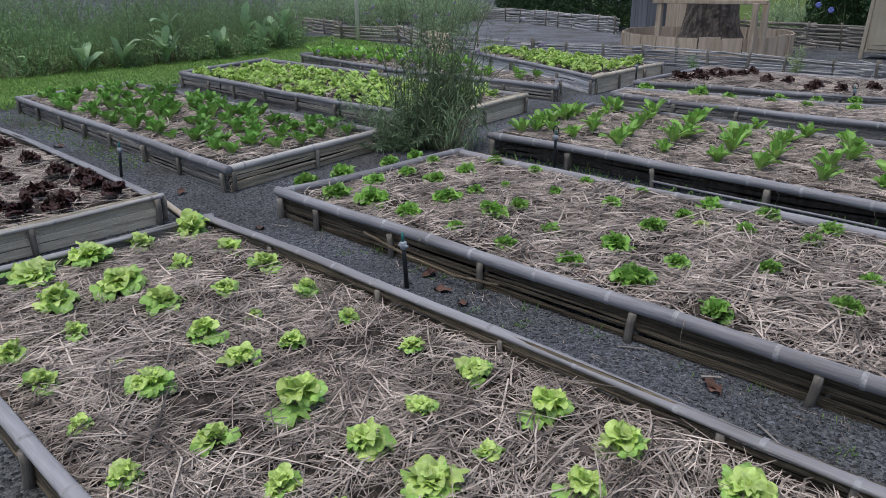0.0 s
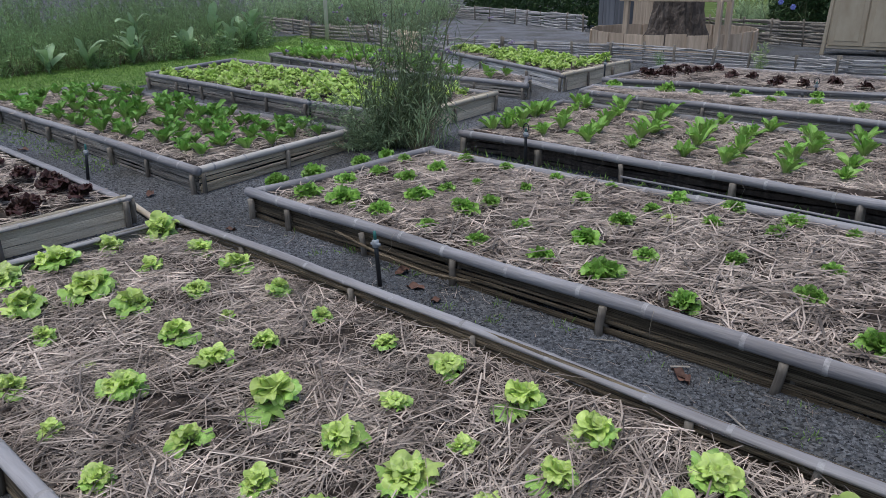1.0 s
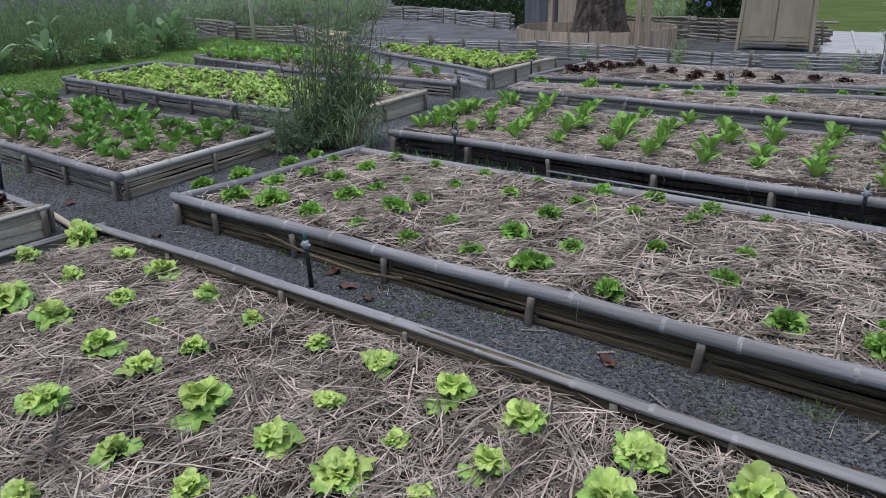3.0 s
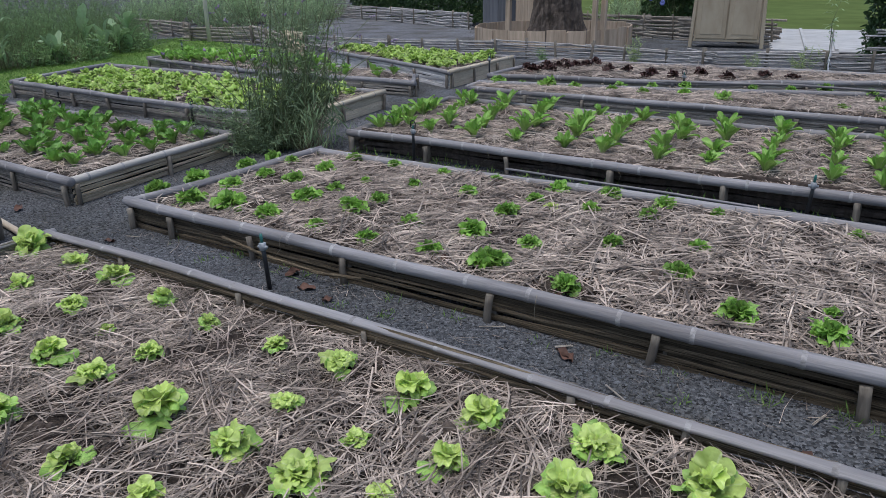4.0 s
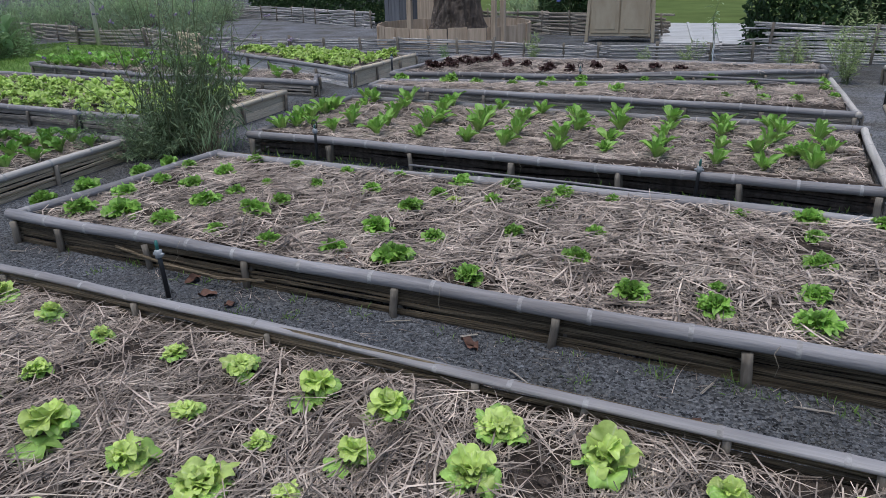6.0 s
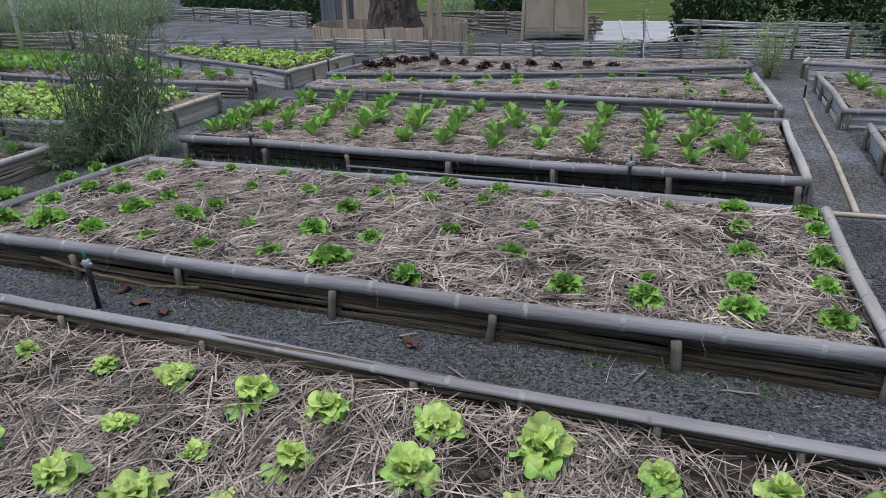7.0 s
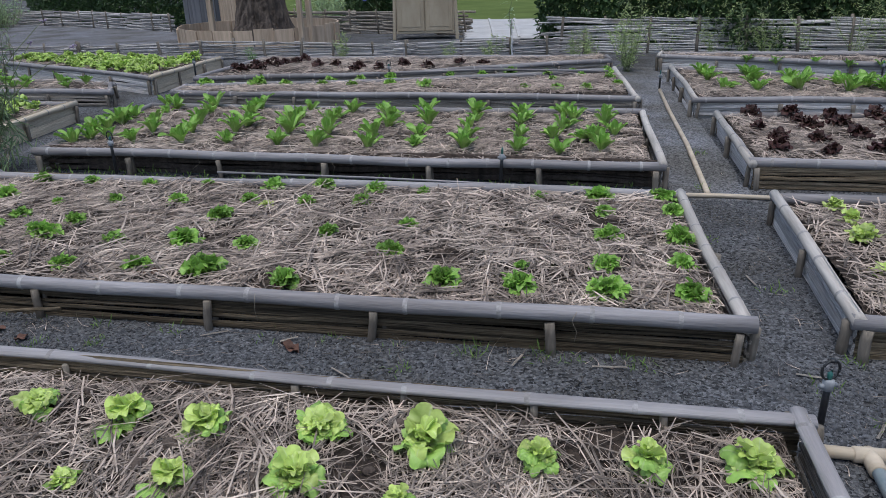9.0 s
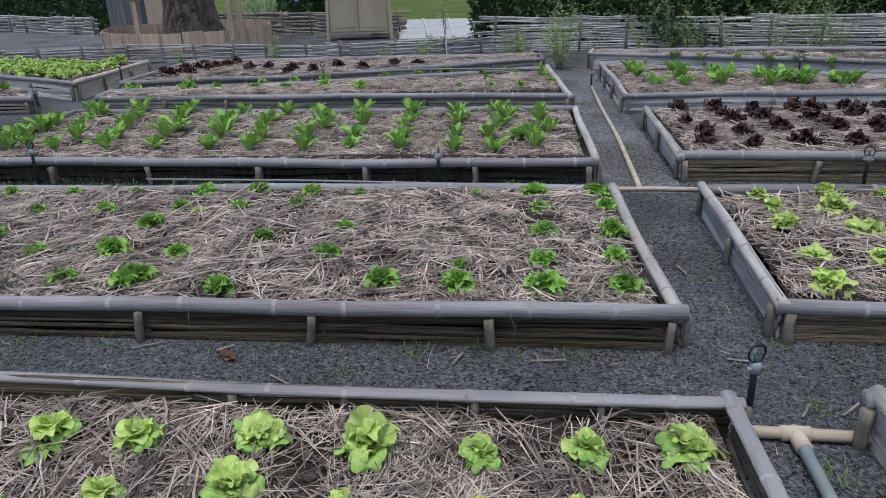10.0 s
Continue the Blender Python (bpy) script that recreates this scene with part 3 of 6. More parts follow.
BEDS = {
    "near": ([(-3.93, 0.6), (1.07, 0.6), (1.07, 2.19), (-3.9, 2.19)], 0.178, 0.082, 24000, 0.16),
    "second": ([(-3.99, 2.79), (1.02, 2.8), (0.95, 4.48), (-3.86, 4.5)], 0.205, 0.145, 19000, 0.165),
    "third": ([(-4.05, 5.14), (0.9, 5.13), (0.91, 7.04), (-4.2, 7.1)], 0.215, 0.15, 17000, 0.17),
    "fourth": ([(-4.49, 8.01), (0.91, 7.82), (0.74, 9.92), (-4.55, 8.42)], 0.21, 0.16, 10500, 0.18),
    "fifth": ([(-4.74, 9.03), (0.7, 10.8), (0.66, 11.2), (-4.7, 11.18)], 0.22, 0.18, 5500, 0.18),
    "dark": ([(-9.6, 0.55), (-4.47, 0.55), (-4.5, 2.16), (-9.6, 2.22)], 0.2, 0.14, 8500, 0.16),
    "romaine": ([(-9.9, 3.03), (-4.79, 2.86), (-5.02, 4.56), (-10.1, 4.5)], 0.21, 0.15, 7500, 0.16),
    "pale": ([(-10.35, 5.44), (-4.98, 5.3), (-5.16, 7.1), (-11.1, 7.42)], 0.235, 0.17, 2500, 0.16),
    "leafy": ([(-11.42, 8.45), (-5.31, 7.98), (-5.7, 8.6), (-11.2, 9.8)], 0.21, 0.17, 2500, 0.16),
    "back": ([(-9.0, 10.58), (-5.28, 8.84), (-5.36, 10.97), (-9.5, 11.6)], 0.25, 0.19, 1200, 0.16),
    "right_near": ([(1.46, 2.91), (5.6, 2.9), (5.6, 4.5), (1.52, 4.53)], 0.2, 0.145, 11000, 0.16),
    "right_mid": ([(1.53, 5.26), (5.8, 5.2), (5.8, 6.95), (1.56, 6.97)], 0.22, 0.165, 11000, 0.16),
    "right_far": ([(1.46, 7.73), (5.2, 7.62), (5.2, 8.2), (1.47, 10.06)], 0.22, 0.165, 8000, 0.17),
    "right_back": ([(1.41, 11.05), (6.6, 9.0), (7.2, 10.8), (1.48, 11.4)], 0.25, 0.19, 2000, 0.17),
    "right_front": ([(1.52, 0.6), (5.0, 0.6), (5.0, 2.21), (1.52, 2.21)], 0.2, 0.13, 1500, 0.16),
}
# beds whose long sides bend: side number and the place of the bend
BENDS = {"fourth": {2: (-2.1, 8.92)}, "fifth": {0: (-2.3, 9.4)}, "leafy": {0: (-8.7, 8.04)}}
BED_LABEL = {
    "near": "low bamboo raised bed of straw-mulched pale green lettuces",
    "second": "long grey bamboo raised bed of curly green seedlings",
    "third": "bamboo raised bed of romaine rows with a dark open front",
    "fourth": "bamboo raised bed with small sparse green seedlings",
    "fifth": "slanting far bamboo bed with dark red lettuces",
    "dark": "bamboo raised bed with dark red lettuces in straw",
    "romaine": "bamboo raised bed crowded with dark green romaine",
    "pale": "bamboo raised bed full of pale green lettuces",
    "leafy": "narrow bamboo raised bed with leafy greens",
    "back": "tall bamboo raised bed brimming with pale lettuces, tan end",
    "right_near": "bamboo raised bed of pale lettuces beside the gravel path",
    "right_mid": "bamboo raised bed of dark red lettuce rows",
    "right_far": "bamboo raised bed of bright romaine rows",
    "right_back": "far bamboo raised bed with small sprouts",
    "right_front": "stacked-log corner of a bamboo raised bed",
}
for i, (key, (c, h, sz, straws, ln)) in enumerate(BEDS.items()):
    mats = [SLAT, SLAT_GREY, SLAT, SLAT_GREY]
    poles = [POLE] * 4
    # ends and path sides take slats whose colour includes side light
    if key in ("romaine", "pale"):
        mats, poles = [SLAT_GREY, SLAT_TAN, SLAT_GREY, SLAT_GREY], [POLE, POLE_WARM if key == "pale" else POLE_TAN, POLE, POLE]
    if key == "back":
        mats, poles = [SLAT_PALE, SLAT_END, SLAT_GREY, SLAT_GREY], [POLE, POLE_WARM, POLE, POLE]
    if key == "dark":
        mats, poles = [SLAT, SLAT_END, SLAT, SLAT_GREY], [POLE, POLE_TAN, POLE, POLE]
    if key == "near":
        poles = [POLE_LIGHT] * 4
    if key in ("fourth", "fifth", "leafy", "right_back"):
        mats = [SLAT_GREY] * 4
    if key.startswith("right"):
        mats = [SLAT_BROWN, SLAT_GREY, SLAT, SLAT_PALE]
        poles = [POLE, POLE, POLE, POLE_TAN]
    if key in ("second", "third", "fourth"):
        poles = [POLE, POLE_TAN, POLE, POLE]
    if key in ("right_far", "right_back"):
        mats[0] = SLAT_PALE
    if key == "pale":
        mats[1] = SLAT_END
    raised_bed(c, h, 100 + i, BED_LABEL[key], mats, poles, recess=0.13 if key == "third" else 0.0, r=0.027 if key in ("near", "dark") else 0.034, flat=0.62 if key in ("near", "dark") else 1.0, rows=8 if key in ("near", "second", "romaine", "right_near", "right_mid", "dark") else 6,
               spots={"second": {0: [0.03, 0.42, 1.13, 1.81, 2.69, 3.46, 4.24, 4.97]}, "near": {2: [0.03, 0.45, 0.88, 1.3, 1.72, 2.64, 3.39, 4.3, 4.94]}}.get(key), bends=BENDS.get(key))
    soil_and_straw(key, c, sz, straws, ln, 300 + i * 7, DIRT, MULCH, thick={"near": 0.8, "second": 1.15}.get(key, 1.12), bends=BENDS.get(key))


# ---- plants ----
def leaf_arrays(L, W, p0, p1, rng, shape="fan", frill=0.0, waves=4, cup=0.2, nu=9, nv=5, lobes=0.0, twist=0.0):
    """A leaf blade from the origin along +Y: pitch runs from p0 to p1 degrees, edges frilled."""
    u = np.linspace(0, 1, nu)
    pitch = np.radians(p0 + (p1 - p0) * u ** 1.2)
    st = L / (nu - 1)
    y = np.concatenate([[0], np.cumsum(np.cos(pitch[:-1]) * st)])
    z = np.concatenate([[0], np.cumsum(np.sin(pitch[:-1]) * st)])
    if shape == "fan":
        w = 0.16 + 0.84 * np.clip(u / 0.62, 0, 1) ** 1.3
        w = w * np.sqrt(np.clip(1 - np.clip((u - 0.62) / 0.40, 0, 1) ** 2, 0.0, 1))
    elif shape == "spoon":
        w = 0.22 + 0.78 * np.sin(np.clip(u / 0.62, 0, 1) * np.pi / 2) ** 1.6
        w = w * np.sqrt(np.clip(1 - np.clip((u - 0.58) / 0.43, 0, 1) ** 2.2, 0.0, 1))
    else:
        w = np.sin(np.pi * np.clip(u * 0.93 + 0.06, 0, 1)) ** 0.8
    w = W / 2 * w
    if lobes:
        w = w * (1 + lobes * np.sin(u * waves * 6.28 + rng.uniform(0, 6)))
    v = np.linspace(-1, 1, nv)
    v = np.sign(v) * np.abs(v) ** 0.75
    ph = rng.uniform(0, 6.28, 2)
    phase = np.where(v < 0, ph[0], ph[1])
    edge = np.abs(v)[None] ** 3
    off = cup * edge * w[:, None]
    off = off + frill * edge * (0.25 + u[:, None]) * np.sin(u[:, None] * waves * 6.28 + phase[None] + 2.2 * np.abs(v)[None])
    off = off + frill * 0.8 * u[:, None] ** 3 * np.sin(v[None] * waves * 2.4 + ph[0])
    x = v[None] * w[:, None] + twist * u[:, None] * L
    co = np.zeros((nu, nv, 3))
    co[..., 0] = x
    co[..., 1] = y[:, None] - np.sin(pitch)[:, None] * off
    co[..., 2] = z[:, None] + np.cos(pitch)[:, None] * off
    uvg = np.stack(np.broadcast_arrays(u[:, None], (v[None] + 1) / 2), -1)
    return co.reshape(-1, 3), grid_faces(nu, nv), uvg.reshape(-1, 2)


def rot_z(co, a):
    c, s = math.cos(a), math.sin(a)
    out = co.copy()
    out[:, 0], out[:, 1] = c * co[:, 0] - s * co[:, 1], s * co[:, 0] + c * co[:, 1]
    return out


def join_leaves(name, leaves):
    cos, fs, uvs, base = [], [], [], 0
    for co, f, uv in leaves:
        cos.append(co), fs.append(f + base), uvs.append(uv[f.ravel()])
        base += len(co)
    return mesh_np(name, np.vstack(cos), np.vstack(fs), np.vstack(uvs))


def leaf_part(parent, arrays, mat):
    co, f, uv = arrays
    return part("leaf", mesh_np("leaf", co, f, uv[f.ravel()]), mat, parent)


def lobed_leaf(L, W, p0, p1, rng, lobes, frill, nr=8, fine=6):
    """A broad blade with rounded lobes and a ruffled rim, arched along a spine that turns from p0 to p1 degrees."""
    nt = lobes * fine + 1
    ph = np.linspace(-np.pi, np.pi, nt)
    k = np.abs(ph) / np.pi
    shape = np.interp(k, [0, 0.3, 0.52, 0.7, 0.86, 1.0], [0.55, 0.53, 0.50, 0.36, 0.20, 0.44])
    live = np.clip((0.86 - k) * 5, 0, 1)
    wob = 0.5 * np.sin(ph * 1.3 + rng.uniform(0, 6)) + 0.35 * np.sin(ph * 2.9 + rng.uniform(0, 6))
    lobe = np.abs(np.sin(ph * lobes / 2 + wob + rng.uniform(0, 3))) ** 0.55
    rim = L * shape * (1 - live + live * (0.70 + 0.31 * lobe + 0.08 * wob))
    far = (np.linspace(0.0, 1, nr) ** 0.8)[:, None]
    r = far * rim[None]
    x = r * np.sin(ph)[None] * W / (0.9 * L)
    y = 0.45 * L + r * np.cos(ph)[None]
    a1, a2, a3 = rng.uniform(0, 6, 3)
    z = frill * (0.9 * far ** 2 * (live * np.sin(ph * 2.1 + a1))[None] + 0.3 * far ** 3 * (live * np.sin(ph * 5.3 + a2))[None])
    z = z + frill * far ** 5 * (live * (0.55 * np.sin(ph * lobes * 0.8 + a3 + wob) - 0.9 * (lobe - 0.5)))[None]
    z = z - 0.10 * L * far ** 5 * live[None] * rng.uniform(-0.3, 1.5)
    z = z + 0.25 * np.abs(x) + rng.normal(0, 0.006 * L, z.shape) * far * live[None]
    s = np.linspace(0, 1.1 * L, 24)
    ang = np.radians(p0 + (p1 - p0) * (s / L) ** 1.4)
    sy = np.concatenate([[0], np.cumsum(np.cos(ang[:-1]) * s[1])])
    sz = np.concatenate([[0], np.cumsum(np.sin(ang[:-1]) * s[1])])
    yc = np.clip(y, 0, 1.1 * L)
    a = np.interp(yc, s, ang)
    co = np.stack([x, np.interp(yc, s, sy) - np.sin(a) * z, np.interp(yc, s, sz) + np.cos(a) * z], -1)
    uvg = np.stack([np.clip(y / L, 0, 1), np.clip(0.5 + x / L, 0, 1)], -1)
    return co.reshape(-1, 3), grid_faces(nr, nt), uvg.reshape(-1, 2)


def lettuce_leaves(rng, size, count, frill, upright=0.0, lobes=7, nr=5, fine=6):
    """Loose mound of many small scalloped leaves: drooping at the rim, ruffled and upright in the middle."""
    out = []
    lean = rng.uniform(0, 6.28)
    for i in range(count):
        f = i / (count - 1)
        a = i * 2.399 + rng.normal(0, 0.4)
        L = size * (0.44 - 0.16 * f) * rng.uniform(0.65, 1.2) * (1 + 0.15 * math.cos(a - lean))
        W = L * rng.uniform(0.7, 1.05)
        p0 = 36 + 42 * f + upright + rng.normal(0, 13)
        p1 = -68 + 100 * f + upright + rng.normal(0, 22)
        co, fa, uv = lobed_leaf(L, W, p0, p1, rng, lobes, 1.45 * frill * L, nr, fine)
        co[:, 1] += 0.12 * size * (1 - f) * rng.uniform(0.2, 0.9)
        co[:, 2] = np.maximum(co[:, 2] + size * (0.05 + 0.17 * f * rng.uniform(0.4, 1.1)), -0.008)
        out.append((rot_z(co, a), fa, uv))
    return out


def romaine_leaves(rng, size, count, wide=1.0):
    out = []
    for i in range(count):
        f = i / (count - 1)
        a = i * 2.399 + rng.normal(0, 0.3)
        L = size * (1.0 - 0.3 * f) * rng.uniform(0.8, 1.12)
        p0 = 60 + 24 * f + rng.normal(0, 6)
        p1 = 8 + 66 * f + rng.normal(0, 15)
        co, fa, uv = leaf_arrays(L, L * rng.uniform(0.29, 0.40) * wide, p0, p1, rng, "spoon", 0.006, 2, 0.4, 9, 5, 0.02, rng.normal(0, 0.05))
        co[:, 1] += 0.006
        out.append((rot_z(co, a), fa, uv))
    return out


def endive_leaves(rng, size, count=64):
    """A dense low mound of small curled leaf tips."""
    out = []
    for i in range(count):
        f = i / (count - 1)
        a = i * 2.399 + rng.normal(0, 0.4)
        L = size * (0.48 - 0.06 * f) * rng.uniform(0.7, 1.2)
        p0 = 26 + 60 * f + rng.normal(0, 9)
        p1 = 0 + 70 * f + rng.normal(0, 30)
        co, fa, uv = lobed_leaf(L, L * rng.uniform(0.42, 0.66), p0, p1, rng, 7, 0.17 * L, 4, 3)
        co[:, 1] += 0.10 * size * (1 - f) * rng.uniform(0, 1)
        co[:, 2] = np.maximum(co[:, 2], -0.008)
        out.append((rot_z(co, a), fa, uv))
    return out


def thing_with_leaves(name, leaves, mat, label, cat, group):
    ob = new(name)
    tagged(ob, label, cat, group)
    mats = mat if isinstance(mat, list) else [mat]
    for i, lf in enumerate(leaves):
        leaf_part(ob, lf, mats[i * len(mats) // len(leaves)])
    return ob


def single_plant(name, leaves, mat, label, cat, group):
    ob = new(name)
    tagged(ob, label, cat, group)
    k = len(leaves) * 3 // 5
    tagged(part("outer_leaves", join_leaves("outer_leaves", leaves[:k]), mat, ob), kind="stuff")
    tagged(part("heart", join_leaves("heart", leaves[k:]), mat, ob), kind="stuff")
    return ob


def plant_out(makers, spots, z, rng, unit, tilt=6):
    """The first use of each variant is the original; the others are copies."""
    used = set()
    for x, y, s in spots:
        k = int(rng.integers(len(makers)))
        ob = makers[k]
        sc = s / unit
        m = pose(x, y, z + rng.normal(0, 0.004), rng.normal(0, tilt), rng.normal(0, tilt), rng.uniform(0, 360))
        if k in used:
            ob = copy_thing(ob, m)
        else:
            ob.matrix_basis = m
            used.add(k)
        ob.scale = (sc, sc, sc * rng.uniform(0.9, 1.1))
    for k in range(len(makers)):
        if k not in used:
            for ch in list(makers[k].children_recursive) + [makers[k]]:
                bpy.data.objects.remove(ch)


def jitter_rows(x0, x1, y0, y1, dx, dy, size, rng, jit=0.05, skip=0.05, slant=0.0):
    out = []
    for y in np.arange(y0, y1 + 1e-6, dy):
        for x in np.arange(x0, x1 + 1e-6, dx):
            if rng.uniform() > skip:
                out.append((x + rng.normal(0, jit) + slant * (y - y0), y + rng.normal(0, jit), size * rng.uniform(0.75, 1.2)))
    return out


rng = np.random.default_rng(21)
NEAR_LETTUCE = [
    (-3.82, 2.03, 0.28), (-3.85, 1.73, 0.22), (-3.42, 2.05, 0.21), (-3.39, 1.72, 0.16), (-3.04, 2.04, 0.22), (-2.96, 1.72, 0.16),
    (-2.63, 1.99, 0.17), (-3.83, 1.44, 0.29), (-3.78, 1.13, 0.3), (-3.38, 1.39, 0.29), (-3.4, 1.1, 0.27), (-2.99, 1.43, 0.26), (-2.59, 1.67, 0.11),
    (-2.24, 1.93, 0.13), (-3.02, 1.04, 0.15), (-2.57, 1.39, 0.21), (-2.24, 1.61, 0.15), (-1.84, 1.93, 0.14), (-3.02, 0.78, 0.18),
    (-2.65, 1.06, 0.09), (-2.29, 1.39, 0.21), (-2.66, 0.78, 0.17), (-2.37, 1.07, 0.2), (-1.52, 1.96, 0.18), (-1.85, 1.38, 0.3), (-1.49, 1.64, 0.15),
    (-2.29, 0.76, 0.12), (-1.88, 1.05, 0.18)]
NEAR_LETTUCE_MORE = [
    (-1.49, 1.37, 0.2), (-1.16, 1.6, 0.12), (-1.89, 0.75, 0.17), (-1.51, 1.05, 0.17), (-1.17, 1.35, 0.25), (-1.26, 1.1, 0.15), (-0.92, 1.43, 0.13),
    (-1.15, 1.93, 0.25), (-0.84, 1.93, 0.24), (-0.47, 1.96, 0.21), (-0.11, 1.93, 0.27), (0.26, 1.92, 0.18), (0.58, 1.95, 0.2), (0.89, 1.96, 0.26),
    (-0.84, 1.66, 0.2), (-0.46, 1.71, 0.25), (-0.14, 1.67, 0.15), (0.26, 1.67, 0.14), (0.54, 1.7, 0.14), (0.83, 1.68, 0.14)]
makers = [thing_with_leaves("lettuce", lettuce_leaves(np.random.default_rng(60 + k), 0.25, (28, 32, 34, 25, 30)[k], 0.10), [LETTUCE_OUTER, LETTUCE, LETTUCE],
                            "pale green frilly loose-leaf lettuce in straw", "lettuce", "lettuces in the nearest bed") for k in range(5)]
plant_out(makers, NEAR_LETTUCE + NEAR_LETTUCE_MORE, 0.092, rng, 0.25)

SEEDLINGS = [
    (-4.04, 3.05, 0.17), (-4.03, 3.37, 0.19), (-3.65, 3, 0.2), (-4.02, 3.83, 0.16), (-4.02, 4.12, 0.14), (-3.79, 4.09, 0.13), (-3.71, 3.4, 0.16),
    (-3.71, 3.72, 0.14), (-3.4, 3.7, 0.16), (-3.4, 4.04, 0.16), (-3.44, 4.43, 0.13), (-3.04, 4.42, 0.11), (-3.37, 3.07, 0.23), (-2.99, 3.04, 0.18),
    (-3, 3.4, 0.2), (-3.02, 3.7, 0.13), (-2.95, 3.95, 0.08), (-2.56, 3.6, 0.13), (-2.6, 3.37, 0.2), (-2.59, 3.03, 0.15), (-2.21, 3.02, 0.13),
    (-2.57, 4.01, 0.12), (-2.58, 4.4, 0.11), (-2.17, 4.06, 0.13), (-2.16, 3.36, 0.15), (-2.14, 4.41, 0.11), (-1.68, 4.44, 0.16), (-1.71, 4.13, 0.12)]
SEEDLINGS_MORE = [
    (-1.74, 3.8, 0.15), (-1.75, 3.4, 0.18), (-1.81, 3.04, 0.15), (-1.39, 3.38, 0.14), (-1.44, 3.03, 0.2), (-1.33, 4.12, 0.12), (-1.33, 4.46, 0.14),
    (-0.98, 4.16, 0.12), (-0.96, 4.42, 0.15), (-1.01, 3.62, 0.12), (-0.59, 3.76, 0.12), (-1, 2.97, 0.16), (-0.59, 3.36, 0.14), (-0.63, 4.38, 0.1),
    (0.1, 4.35, 0.11), (0.46, 4.39, 0.18), (0.84, 4.42, 0.17), (0.49, 4.13, 0.13), (0.87, 4.16, 0.14), (0.5, 3.74, 0.16), (0.85, 3.73, 0.17),
    (0.48, 3.35, 0.14), (0.83, 3.38, 0.14), (0.08, 3.3, 0.08), (-0.26, 3.05, 0.17), (0.09, 3.03, 0.17), (0.48, 3.02, 0.18), (0.84, 3.04, 0.17)]
makers = [single_plant("curly_endive", endive_leaves(np.random.default_rng(80 + k), 0.16), ENDIVE,
                       "small curly dark green endive growing through straw", "endive", "endives in the second bed") for k in range(5)]
plant_out(makers, SEEDLINGS + SEEDLINGS_MORE, 0.155, rng, 0.145)
makers = [single_plant("yellow_seedling", endive_leaves(np.random.default_rng(95), 0.13, 30), YELLOWISH, "small yellowish seedling in straw", "seedling", "yellowish seedlings")]
plant_out(makers, [(-3.85, 4.5, .1), (-1.55, 4.03, .11)], 0.15, rng, 0.12)

ROMAINE_ROWS = [
    (-3.87, 5.64), (-3.45, 5.64), (-2.98, 5.62), (-2.6, 5.67), (-2.12, 5.61), (-1.79, 5.6), (-1.34, 5.55), (-0.98, 5.68), (-0.57, 5.61),
    (-0.14, 5.51), (0.18, 5.51), (0.49, 5.59), (-3.96, 6.14), (-3.48, 6.08), (-3.09, 6.1), (-2.69, 6.11), (-2.19, 6.13), (-1.81, 6.1), (-1.38, 6.05),
    (-0.99, 6.06), (-0.59, 6.05), (-0.16, 6.11), (0.13, 6.03), (0.36, 5.98), (0.47, 5.89), (-4, 6.5), (-3.69, 6.62), (-3.23, 6.59), (-2.71, 6.45),
    (-2.28, 6.56)]
ROMAINE_ROWS_MORE = [
    (-1.95, 6.65), (-1.38, 6.51), (-1.03, 6.73), (-0.61, 6.54), (-0.19, 6.7), (0.18, 6.43), (0.61, 6.3), (-4.08, 6.89), (-3.81, 7.09), (-3.35, 7.07),
    (-2.87, 7), (-2.32, 6.9), (-1.97, 6.93), (-1.46, 6.95), (-0.6, 6.9), (-0.16, 6.96), (0.25, 6.94), (0.54, 6.8), (-3.99, 7.54), (-3.86, 7.42),
    (-3.43, 7.48), (-2.9, 7.45), (-2.38, 7.41), (-1.9, 7.28), (-1.57, 7.34), (-1.12, 7.25), (-0.65, 7.21), (-0.21, 7.2), (0.19, 7.24), (0.55, 7.22),
    (-3.94, 5.51), (-4.03, 6.03), (-3.77, 5.74), (-4.02, 6.57)]
makers = [thing_with_leaves("romaine_lettuce", romaine_leaves(np.random.default_rng(120 + k), 0.19, (11, 13, 10, 12)[k]), ROMAINE,
                            "upright green romaine lettuce in a straw-mulched row", "romaine lettuce", "romaine rows in the third bed") for k in range(4)]
plant_out(makers, [(x, 5.42 + (y - 5.45) * 0.8, 0.245 * rng.uniform(0.75, 1.15)) for x, y in ROMAINE_ROWS + ROMAINE_ROWS_MORE], 0.155, rng, 0.22, 9)


def romaine_kind(seed, label, group, size=0.17, mat=None):
    return [single_plant("romaine_plant", romaine_leaves(np.random.default_rng(seed + k), size * 1.1, 14 + k % 3, 1.0 if mat is None else 1.15), mat or ROMAINE, label, "romaine lettuce", group) for k in range(4)]


plant_out(romaine_kind(140, "dark green romaine lettuce crowded in a straw bed", "romaines in the crowded bed", mat=ROMAINE_DARK),
          jitter_rows(-9.75, -5.15, 3.15, 4.45, 0.27, 0.24, 0.205, rng, 0.06), 0.155, rng, 0.22, 10)
